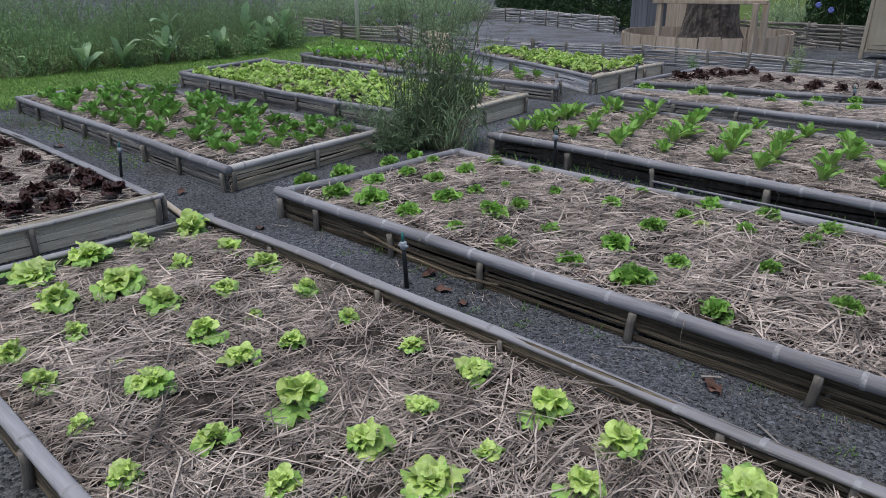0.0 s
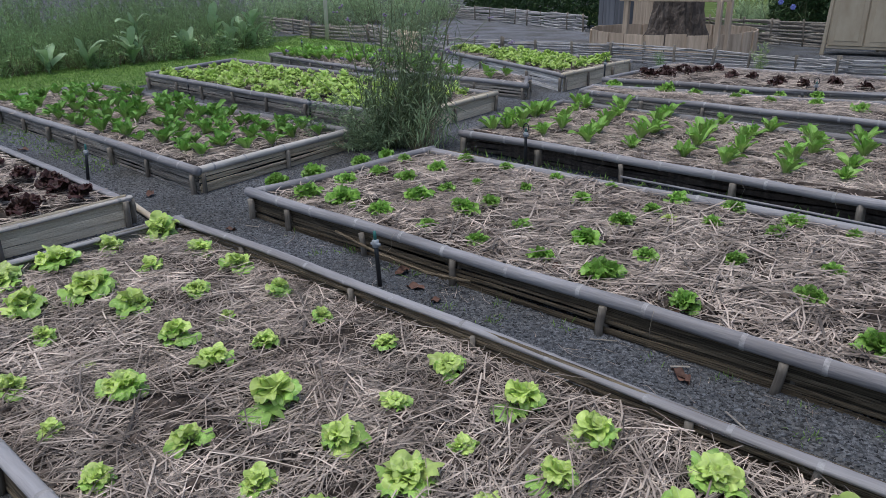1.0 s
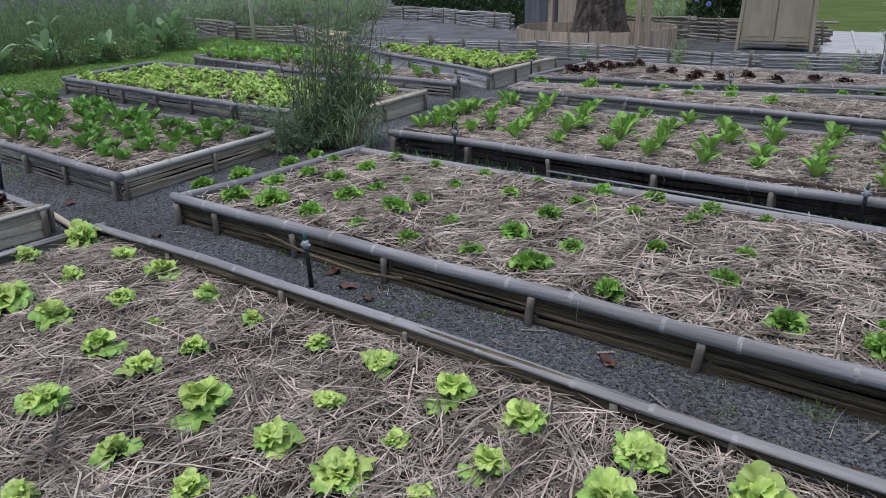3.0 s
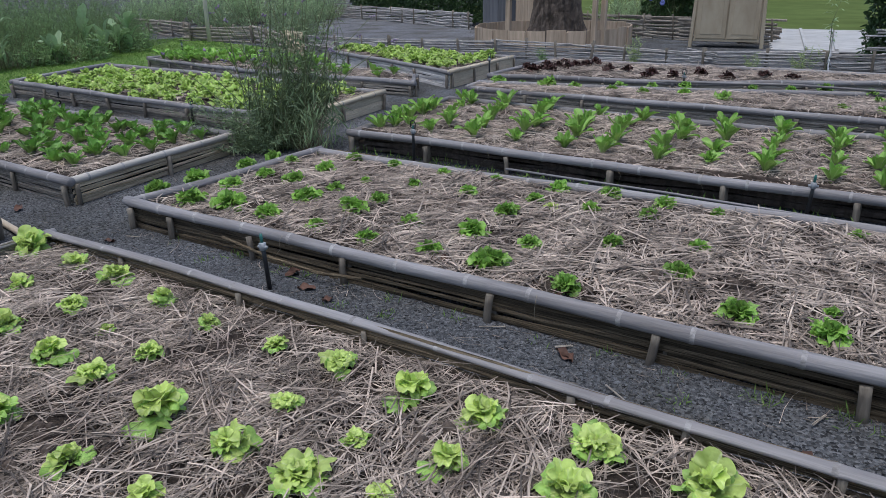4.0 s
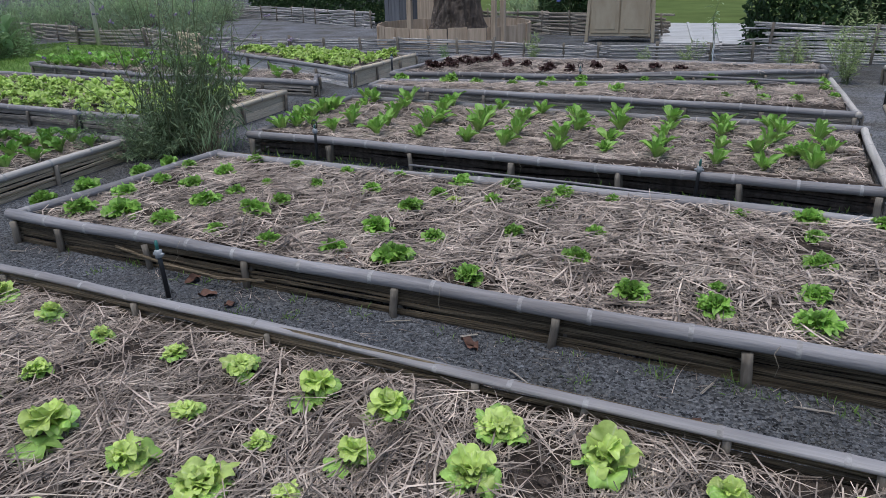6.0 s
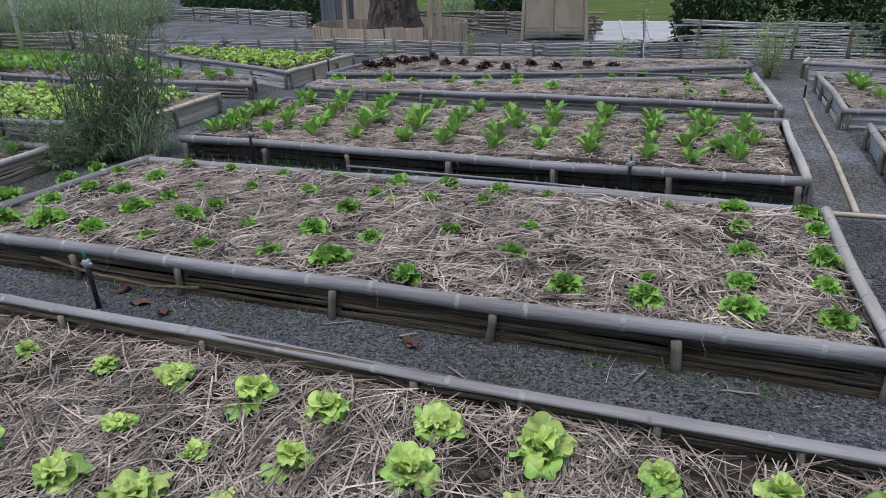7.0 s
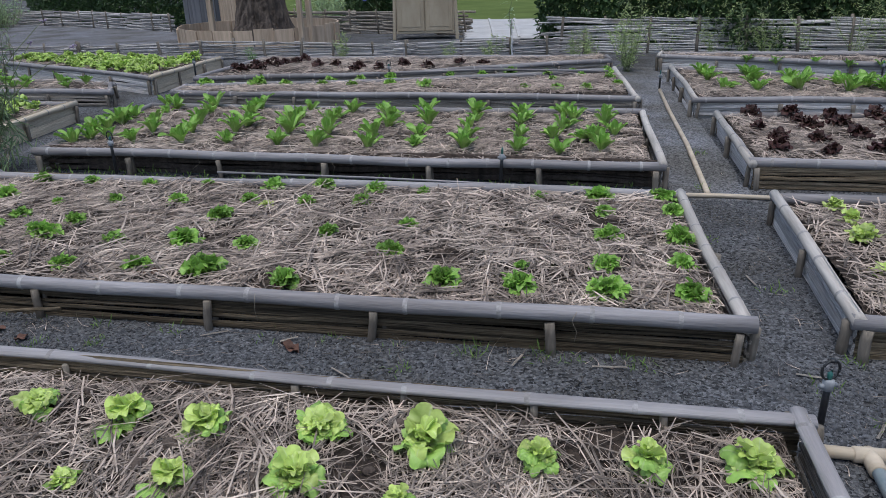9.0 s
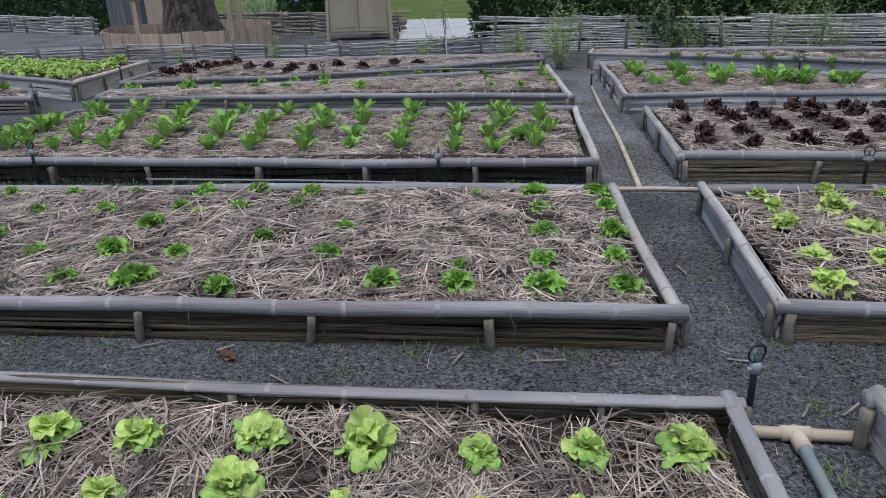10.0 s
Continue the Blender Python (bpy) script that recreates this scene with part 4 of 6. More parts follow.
RIGHT_ROMAINE = [
    (1.73, 9.98), (1.79, 9.6), (1.76, 8.97), (1.81, 8.33), (2.27, 9.73), (2.24, 9.28), (2.2, 8.71), (2.16, 8.24), (2.74, 9.75), (2.62, 8.89),
    (2.6, 8.27), (3.32, 9.77), (3.2, 9.3), (3.07, 8.63), (3.04, 8.23), (3.49, 9.26), (3.5, 8.89), (3.42, 8.27), (3.91, 9.22), (3.75, 8.37),
    (3.81, 8.16), (4.29, 8.73), (4.29, 8.32), (4.52, 8.48)]
plant_out(romaine_kind(150, "bright green romaine lettuce in straw", "romaines in the right far bed"), [(x, min(y, 9.5 - 0.515 * (x - 1.42)), 0.24 * rng.uniform(0.85, 1.15)) for x, y in RIGHT_ROMAINE], 0.17, rng, 0.22, 10)
plant_out(romaine_kind(160, "leafy green vegetable plant", "leafy greens"), jitter_rows(-11.1, -7.8, 8.45, 9.3, 0.27, 0.24, 0.25, rng, 0.06, 0.05) + jitter_rows(-7.5, -5.9, 8.25, 8.5, 0.34, 0.25, 0.2, rng, 0.06, 0.2), 0.17, rng, 0.22, 10)
plant_out(romaine_kind(165, "small green sprout in the far bed", "sprouts")[:4], [(x, y, 0.16) for x, y in ((2.5, 10.6), (2.84, 10.45), (3.28, 10.3), (3.62, 10.1), (3.96, 9.95), (4.3, 9.8))], 0.18, rng, 0.22)

SPARSE = [
    (-4.36, 8.54, 0.2), (-4, 8.55, 0.12), (-3.64, 8.56, 0.23), (-3.28, 8.57, 0.15), (-2.78, 8.53, 0.14), (-2.82, 8.88, 0.14), (-2.4, 8.52, 0.14),
    (-2.46, 9.05, 0.13), (-1.95, 8.58, 0.17), (-2.1, 9.17, 0.15), (-1.51, 8.52, 0.18), (-1.36, 9.39, 0.12), (-0.94, 9.46, 0.12), (-0.6, 9.73, 0.16),
    (-0.32, 8.42, 0.13), (-0.13, 9.63, 0.12), (-0.02, 9.04, 0.13), (0.05, 8.39, 0.14), (0.2, 9.76, 0.11), (0.31, 9.39, 0.12), (0.38, 8.44, 0.14),
    (0.63, 9.98, 0.1), (0.65, 9.7, 0.13), (0.66, 9.2, 0.13), (0.74, 8.75, 0.13)]
makers = [single_plant("green_seedling", endive_leaves(np.random.default_rng(170 + k), 0.17, 40), ENDIVE, "small green seedling in dry straw", "seedling", "seedlings in the fourth bed") for k in range(3)]
plant_out(makers, SPARSE, 0.165, rng, 0.135)

PATH_LETTUCE = [
    (1.8, 4.39, 0.16), (2.18, 4.4, 0.2), (2.5, 4.38, 0.15), (1.82, 4.15, 0.17), (2.13, 4.12, 0.22), (2.47, 4.11, 0.16), (1.78, 3.84, 0.23),
    (2.16, 3.78, 0.26), (1.75, 3.4, 0.21), (2.06, 3.41, 0.18), (1.7, 3.08, 0.24), (2.02, 3.15, 0.16)]
makers = [thing_with_leaves("lettuce", lettuce_leaves(np.random.default_rng(180 + k), 0.25, 24, 0.10), [LETTUCE, LETTUCE], "pale yellow-green frilly lettuce in straw", "lettuce", "lettuces in the right near bed") for k in range(3)]
plant_out(makers, PATH_LETTUCE, 0.15, rng, 0.24)


def red_kind(seed, group):
    return [single_plant("red_lettuce", lettuce_leaves(np.random.default_rng(seed + k), 0.21, 26, 0.14, -2, 8, 5, 4), REDLEAF, "dark red frilly lettuce in dry straw", "lettuce", group) for k in range(4)]


RED_RIGHT = [
    (1.83, 6.88), (2.15, 6.91), (2.46, 6.79), (2.83, 6.86), (3, 6.83), (3.27, 6.92), (3.6, 6.88), (1.78, 6.36), (1.83, 5.96), (1.77, 5.63),
    (2.15, 6.63), (2.17, 6.39), (2.11, 5.91), (2.11, 5.57), (2.46, 6.45), (2.48, 6.07), (2.49, 5.58), (2.83, 6.48), (2.87, 6.2), (2.91, 6.04),
    (3.23, 6.54), (2.87, 5.61), (3.22, 6.13), (3.19, 5.92)]
plant_out(red_kind(200, "red lettuces in the right bed"), [(x, y, 0.29 * rng.uniform(0.85, 1.15)) for x, y in RED_RIGHT], 0.19, rng, 0.28, 8)
RED_LEFT = [
    (-6.89, 1.94), (-7.12, 1.89), (-5.75, 1.63), (-5.13, 1.58), (-5.23, 1.71), (-5.28, 1.98), (-5.03, 1.94), (-4.78, 1.96), (-4.73, 1.6),
    (-4.87, 1.69), (-4.94, 1.33), (-4.77, 1.39), (-6.23, 1.66), (-6.27, 1.95), (-5.67, 1.95), (-6.55, 1.65), (-5.46, 1.36)]
plant_out(red_kind(210, "red lettuces in the left bed"), [(x, y, 0.30 * rng.uniform(0.85, 1.15)) for x, y in RED_LEFT], 0.165, rng, 0.28, 8)
RED_FAR = [
    (-4.37, 9.59), (-4.27, 9.68), (-4.12, 9.72), (-4.2, 10.16), (-4.33, 10.72), (-4.01, 10.38), (-4.34, 10.07), (-3.93, 10.55), (-3.4, 10.02), (-3.17, 10.17), (-2.76, 10.01),
    (-2.75, 9.69), (-2.42, 9.81), (-2.14, 10.11), (-1.75, 9.96), (-1.41, 10.37), (-1.07, 10.28), (-4.55, 9.82), (-4.02, 10.09), (-3.87, 10.79)]
plant_out(red_kind(220, "red lettuces in the far bed"), [(x, y, 0.28 * rng.uniform(0.85, 1.1)) for x, y in RED_FAR], 0.205, rng, 0.28, 8)


def pale_kind(seed, group):
    return [single_plant("pale_lettuce", lettuce_leaves(np.random.default_rng(seed + k), 0.25, 24, 0.12, 4, 7, 4, 3), PALE_LETTUCE, "pale green lettuce in a densely planted bed", "lettuce", group) for k in range(4)]


plant_out(pale_kind(230, "lettuces in the pale bed"), jitter_rows(-10.2, -5.3, 5.6, 7.05, 0.225, 0.215, 0.25, rng, 0.05, 0.04), 0.175, rng, 0.25, 8)
spots = [(x, y, s) for x, y, s in jitter_rows(-9.0, -5.5, 9.0, 11.5, 0.235, 0.235, 0.26, rng, 0.05, 0.02) if y > 9.02 + (-5.28 - x) * 0.47 and y < 10.85 + (-5.35 - x) * 0.12]
plant_out(pale_kind(240, "lettuces in the back bed"), spots, 0.2, rng, 0.25, 8)


# ---- small stones of the paths ----
def scatter_stones(rects, per_m2, seed):
    rng = np.random.default_rng(seed)
    pts = []
    for x0, x1, y0, y1 in rects:
        n = int((x1 - x0) * (y1 - y0) * per_m2)
        pts.append(np.stack([rng.uniform(x0, x1, n), rng.uniform(y0, y1, n)], 1))
    p = np.vstack(pts)
    p = p[rng.uniform(0, 1, len(p)) < np.clip(0.75 + 0.9 * fbm(p[:, 0], p[:, 1], seed, 3, 0.8), 0.15, 1)]
    n = len(p)
    r = 0.0037 * rng.lognormal(0, 0.38, n)
    base = np.array([(1, 0, 0), (-1, 0, 0), (0, 1, 0), (0, -1, 0), (0, 0, 1), (0, 0, -1)], float)
    co = base[None] * rng.uniform(0.6, 1.35, (n, 6, 1)) + rng.normal(0, 0.18, (n, 6, 3))
    co[..., 2] *= 0.85
    a = rng.uniform(0, 6.28, n)
    c, s = np.cos(a)[:, None], np.sin(a)[:, None]
    x, y = co[..., 0] * c - co[..., 1] * s, co[..., 0] * s + co[..., 1] * c
    co = np.stack([x, y, co[..., 2]], -1) * r[:, None, None]
    co[..., :2] += p[:, None]
    co[..., 2] += (r * 0.5)[:, None]
    tri = np.array([(0, 2, 4), (2, 1, 4), (1, 3, 4), (3, 0, 4)])
    faces = (np.arange(n)[:, None, None] * 6 + tri[None]).reshape(-1, 3)
    tagged(part("gravel", mesh_np("gravel", co.reshape(-1, 3), faces, smooth=False), STONE), "loose grey crushed stones on the path", "gravel", kind="stuff")


scatter_stones([(-4.1, 1.6, 2.23, 2.79)], 14000, 5)
scatter_stones([(1.05, 1.47, 2.7, 5.1), (1.1, 2.2, 1.5, 2.85)], 12000, 6)
scatter_stones([(-4.85, -4.0, 2.2, 5.2), (-9.9, -4.6, 2.2, 2.85), (-4.5, -4.02, 0.6, 2.2)], 3800, 8)


# ---- leaf clouds ----
def leaf_cloud(p, d, L, W, rng):
    """Folded diamond leaves: roots p, ways d, lengths L, widths W."""
    n = len(p)
    d = d / (np.linalg.norm(d, axis=1)[:, None] + 1e-9)
    r = rng.normal(0, 1, (n, 3))
    s = np.cross(d, r)
    s /= np.linalg.norm(s, axis=1)[:, None] + 1e-9
    nrm = np.cross(s, d)
    mid = p + d * (L * 0.45)[:, None] - nrm * (L * 0.06)[:, None]
    tip = p + d * L[:, None] - np.array([0, 0, 1.0]) * (L * rng.uniform(0, 0.3, n))[:, None]
    co = np.stack([p, mid - s * (W / 2)[:, None], tip, mid + s * (W / 2)[:, None]], 1)
    faces = np.arange(n * 4).reshape(n, 4)
    uv = np.tile(np.array([(0, 0.5), (0.5, 0.0), (1, 0.5), (0.5, 1.0)]), (n, 1))
    return co.reshape(-1, 3), faces, uv


def merge(list_of):
    cos, fs, uvs, base = [], [], [], 0
    for co, f, uv in list_of:
        cos.append(co), fs.append(f + base), uvs.append(uv)
        base += len(co)
    return np.vstack(cos), np.vstack(fs), np.vstack(uvs)


def stems_arrays(roots, tips, r, rng, bow=0.08, seg=4):
    """Thin three-sided stems from roots to tips. Returns arrays and a sampler of points along them."""
    n = len(roots)
    f = np.linspace(0, 1, seg)
    side = rng.normal(0, 1, (n, 3)) * np.array([1, 1, 0.2])
    ln = np.linalg.norm(tips - roots, axis=1)
    mid = side * (bow * ln)[:, None]
    pts = roots[:, None] * (1 - f)[None, :, None] + tips[:, None] * f[None, :, None] + mid[:, None] * (4 * f * (1 - f))[None, :, None]
    offs = np.array([(1, 0, 0), (-0.5, 0.87, 0), (-0.5, -0.87, 0)])
    rad = r[:, None] * (1 - 0.7 * f)[None]
    co = pts[:, :, None] + offs[None, None] * rad[:, :, None, None]
    fl = [(s * 3 + k, s * 3 + (k + 1) % 3, s * 3 + 3 + (k + 1) % 3, s * 3 + 3 + k) for s in range(seg - 1) for k in range(3)]
    faces = (np.arange(n)[:, None, None] * seg * 3 + np.array(fl)[None]).reshape(-1, 4)
    return co.reshape(-1, 3), faces, pts


def along(pts, i, t):
    """Points at shares t along stems i."""
    seg = pts.shape[1]
    x = np.clip(t * (seg - 1), 0, seg - 1.001)
    k = x.astype(int)
    fr = (x - k)[:, None]
    return pts[i, k] * (1 - fr) + pts[i, k + 1] * fr


def clump(roots, tips, r, rng, leaves, L, W, spread=1.0, bow=0.08, low=0.1, up=0.5):
    """Stems with leaves all along. Returns stem arrays and leaf arrays."""
    co, f, pts = stems_arrays(roots, tips, r, rng, bow)
    n = len(roots) * leaves
    i = rng.integers(0, len(roots), n)
    t = rng.uniform(low, 1.0, n)
    p = along(pts, i, t)
    d = rng.normal(0, 1, (n, 3)) * np.array([spread, spread, spread * 0.6]) + np.array([0, 0, up])
    ln = L * rng.uniform(0.6, 1.4, n)
    return (co, f, np.zeros((f.size, 2))), leaf_cloud(p, d, ln, W * rng.uniform(0.7, 1.3, n), rng)


def plant_thing(name, stems, leaves, stem_mat, leaf_mat, label, cat, group="", at=(0, 0, 0)):
    ob = new(name)
    ob.location = at
    tagged(ob, label, cat, group)
    off = np.array(at)
    tagged(part("stem_mass", mesh_np("stem_mass", stems[0] - off, stems[1], smooth=True), stem_mat, ob), kind="stuff")
    tagged(part("leaves", mesh_np("leaves", leaves[0] - off, leaves[1], leaves[2], smooth=False), leaf_mat, ob), kind="stuff")
    return ob


# ---- shrub with purple flower heads at the crossing ----
def crossing_shrub():
    """An upright column of hanging narrow leaves, a feathery low mass beside it, drooping strands on its other side, thin stalks over all."""
    r = np.random.default_rng(31)
    rt = np.array([0.79, 0.62])

    def spread(n, side, near, h, root_r, side_root=0.0):
        a = r.uniform(0, 6.28, n)
        rr = root_r * np.sqrt(r.uniform(0, 1, n))
        roots = np.stack([-4.74 + rr * np.cos(a) + side_root * rt[0], 5.0 + rr * np.sin(a) + side_root * rt[1], np.zeros(n)], 1)
        tips = roots.copy()
        tips[:, :2] += side[:, None] * rt[None] + near[:, None] * np.array([-0.62, 0.79])[None]
        tips[:, 2] = h
        return roots, tips

    # the upright column: stems in tufts with gaps between
    tufts, each = 12, 7
    n = tufts * each
    cs, cn = np.repeat(r.normal(0.0, 0.2, tufts), each), np.repeat(r.normal(0, 0.17, tufts), each)
    h = np.repeat(r.uniform(0.5, 1.38, tufts), each) * r.uniform(0.62, 1.1, n)
    ro, ti = spread(n, cs + r.normal(0, 0.1, n), cn + r.normal(0, 0.09, n), h, 0.18)
    s1, l1 = clump(ro, ti, r.uniform(0.003, 0.0065, n), r, 46, 0.08, 0.0115, 0.75, 0.15, 0.2, -0.4)
    # the feathery low mass
    n = 130
    ro, ti = spread(n, r.uniform(-0.78, 0.45, n), r.normal(0, 0.2, n), r.uniform(0.1, 0.5, n), 0.26, -0.2)
    s2, l2 = clump(ro, ti, r.uniform(0.002, 0.004, n), r, 50, 0.07, 0.0075, 0.9, 0.14, 0.1, 0.2)
    # drooping straps
    n = 26
    ro, ti = spread(n, r.uniform(0.05, 0.5, n), r.normal(0, 0.14, n), r.uniform(0.25, 0.85, n), 0.1, 0.12)
    s3, l3 = clump(ro, ti, r.uniform(0.002, 0.004, n), r, 14, 0.17, 0.012, 0.6, 0.2, 0.3, -0.7)
    stems, leaves = merge([s1, s2, s3]), merge([l1, l2, l3])
    ob = plant_thing("shrub", stems, leaves, STEM, BUSHLEAF, "tall airy grey-green shrub with narrow leaves at the path crossing", "shrub", at=(-4.75, 5.0, 0))
    for k in range(46):
        x0, y0 = r.normal(0, 0.12), r.normal(0, 0.12)
        sd, nr, z1 = r.normal(-0.02, 0.46), r.normal(0, 0.2), r.uniform(0.7, 1.65)
        x1, y1 = x0 + sd * rt[0] - nr * 0.62, y0 + sd * rt[1] + nr * 0.79
        pts = [(x0, y0, 0), (x0 * 0.66 + x1 * 0.34 + r.normal(0, 0.03), y0 * 0.66 + y1 * 0.34, z1 * 0.42), (x0 * 0.3 + x1 * 0.7, y0 * 0.3 + y1 * 0.7 + r.normal(0, 0.02), z1 * 0.77), (x1, y1, z1)]
        part("flower_stalk", tube_mesh("flower_stalk", pts, [0.005, 0.0042, 0.0034, 0.002], 5), STEM, ob)
        if k % 3 < 2:
            bm = bmesh.new()
            for q in range(6):
                bmesh.ops.create_icosphere(bm, subdivisions=1, radius=r.uniform(0.006, 0.012), matrix=Matrix.Translation((r.normal(0, 0.012), r.normal(0, 0.012), r.normal(0, 0.007))))
            from_bm("flower_head", bm, PURPLE, ob, Matrix.Translation(pts[3]), "small purple flower cluster")


crossing_shrub()


def dry_tuft():
    r = np.random.default_rng(33)
    n = 60
    roots = np.stack([-4.36 + r.normal(0, 0.07, n), 4.93 + r.normal(0, 0.07, n), np.zeros(n)], 1)
    tips = roots + np.stack([r.normal(0.02, 0.12, n), r.normal(0, 0.1, n), r.uniform(0.15, 0.6, n)], 1)
    s, l = clump(roots, tips, np.full(n, 0.003), r, 3, 0.16, 0.010, 0.3, 0.15, 0.0, 0.9)
    plant_thing("dry_tuft", s, l, DRYSTEM, BUSHLEAF, "half-dry grass tuft beside the shrub", "grass tuft", at=(-4.36, 4.93, 0))


dry_tuft()


# ---- sprinklers and pipes ----
def sprinkler(x, y, h, ring=True, lean=(0, 0)):
    ob = new("sprinkler")
    ob.matrix_basis = pose(x, y, 0, lean[0], lean[1], RNG.uniform(-25, 25))
    tagged(ob, "black plastic riser sprinkler with a round ring head" if ring else "grey plastic riser tap standing in the gravel", "sprinkler", "garden sprinklers")
    hb = h - (0.085 if ring else 0.06)
    part("riser", tube_mesh("riser", [(0, 0, -0.03), (0, 0, hb * 0.7), (0, 0, hb)], [0.013, 0.012, 0.011], 10), BLACK, ob)
    part("collar", tube_mesh("collar", [(0, 0, hb - 0.03), (0, 0, hb - 0.028), (0, 0, hb + 0.008), (0, 0, hb + 0.012)], [0.013, 0.019, 0.019, 0.012], 10), GREYPLASTIC, ob, None, "grey plastic collar")
    part("outlet", tube_mesh("outlet", [(-0.03, 0, hb - 0.012), (0.03, 0, hb - 0.012)], [0.008, 0.008], 8), GREYPLASTIC, ob)
    if ring:
        a = np.linspace(0, 2 * np.pi, 25)
        pts = np.stack([0.032 * np.cos(a), 0 * a, hb + 0.046 + 0.036 * np.sin(a)], 1)
        part("ring", tube_mesh("ring", pts, np.full(25, 0.0048), 6), BLACK, ob)
        part("nozzle", tube_mesh("nozzle", [(0, 0, hb + 0.01), (0, 0, hb + 0.035), (0.006, 0, hb + 0.045)], [0.008, 0.009, 0.005], 8), TEAL, ob, None, "teal plastic nozzle")
        part("cap", tube_mesh("cap", [(0, 0, hb + 0.078), (0, 0, hb + 0.088)], [0.012, 0.010], 8), BLACK, ob)
    else:
        part("nozzle", tube_mesh("nozzle", [(0, 0, hb), (0, 0, h - 0.02), (0, 0, h)], [0.008, 0.009, 0.006], 8), TEAL, ob, None, "teal plastic nozzle")


for args in ((-2.47, 2.51, 0.31, False, (0, -4)), (-3.3, 5.06, 0.38), (-0.22, 5.06, 0.31, False, (0, 3)), (1.18, 2.35, 0.29), (1.27, 9.36, 0.25, False), (2.735, 5.12, 0.29), (-4.95, 9.4, 0.45),
             (-2.2, 9.5, 0.36), (3.95, 9.9, 0.33), (-9.2, 5.4, 0.28), (-6.45, 5.3, 0.3), (-12.7, 10.2, 0.32), (-5.9, 2.5, 0.29, False, (-6, -8))):
    sprinkler(*args)


def pipe(points, r, mat, label):
    o = Vector(points[0])
    me = tube_mesh("water_pipe", [Vector(p) - o for p in points], [r] * len(points), 12)
    return tagged(part("water_pipe", me, mat, None, Matrix.Translation(o)), label, "water pipe")


pipe([(1.21, 5.04, 0.02), (1.25, 6.5, 0.018), (1.25, 8.0, 0.02), (1.27, 9.3, 0.02)], 0.02, PIPE_TAN, "pale mud-stained plastic water pipe lying along the gravel path")
pipe([(0.98, 5.0, 0.018), (1.3, 5.005, 0.02), (1.7, 4.99, 0.018)], 0.016, PIPE_TAN, "mud-stained plastic pipe crossing the gravel path")
pipe([(1.1, 2.215, 0.028), (1.29, 2.21, 0.028), (1.62, 2.2, 0.026)], 0.021, PIPE_TAN, "mud-stained plastic pipe running out of the near bed")
pipe([(-4.9, 2.36, 0.03), (-4.2, 2.24, 0.03)], 0.022, PIPE_TAN, "pale plastic pipe joining two beds")
tee = new("pipe_branch")
tee.location = (1.29, 2.2, 0.028)
tagged(tee, "mud-stained pipe tee with a pale blue plastic branch", "water pipe")
part("socket", tube_mesh("socket", [(0, 0.03, 0), (0, -0.02, 0), (0.0, -0.075, 0), (0.0, -0.078, 0)], [0.024, 0.028, 0.028, 0.022], 12), PIPE_TAN, tee)
part("sleeve", tube_mesh("sleeve", [(-0.05, 0.01, 0), (-0.048, 0.01, 0), (0.048, 0.01, 0), (0.05, 0.01, 0)], [0.021, 0.027, 0.027, 0.021], 12), PIPE_TAN, tee)
part("branch", tube_mesh("branch", [(0, -0.07, 0), (-0.01, -0.4, 0), (-0.04, -1.6, 0)], [0.021] * 3, 12), PIPE_BLUE, tee, None, "pale blue plastic pipe smeared with mud")
pipe([(-2.2, 4.66, 0.19), (-1.0, 4.64, 0.185), (0.2, 4.6, 0.17), (1.0, 4.6, 0.13)], 0.008, POLE, "thin grey hose along the back of a bed")
pipe([(-3.1, 2.76, 0.1), (-2.7, 2.72, 0.07), (-2.3, 2.7, 0.06), (-2.02, 2.72, 0.08)], 0.009, SLAT, "thin brown stick leaning under the bed rail")
pipe([(-2.6, 9.35, 0.2), (-0.9, 9.55, 0.235), (0.65, 9.65, 0.2)], 0.014, POLE, "thin split bamboo laid across the far bed edge")


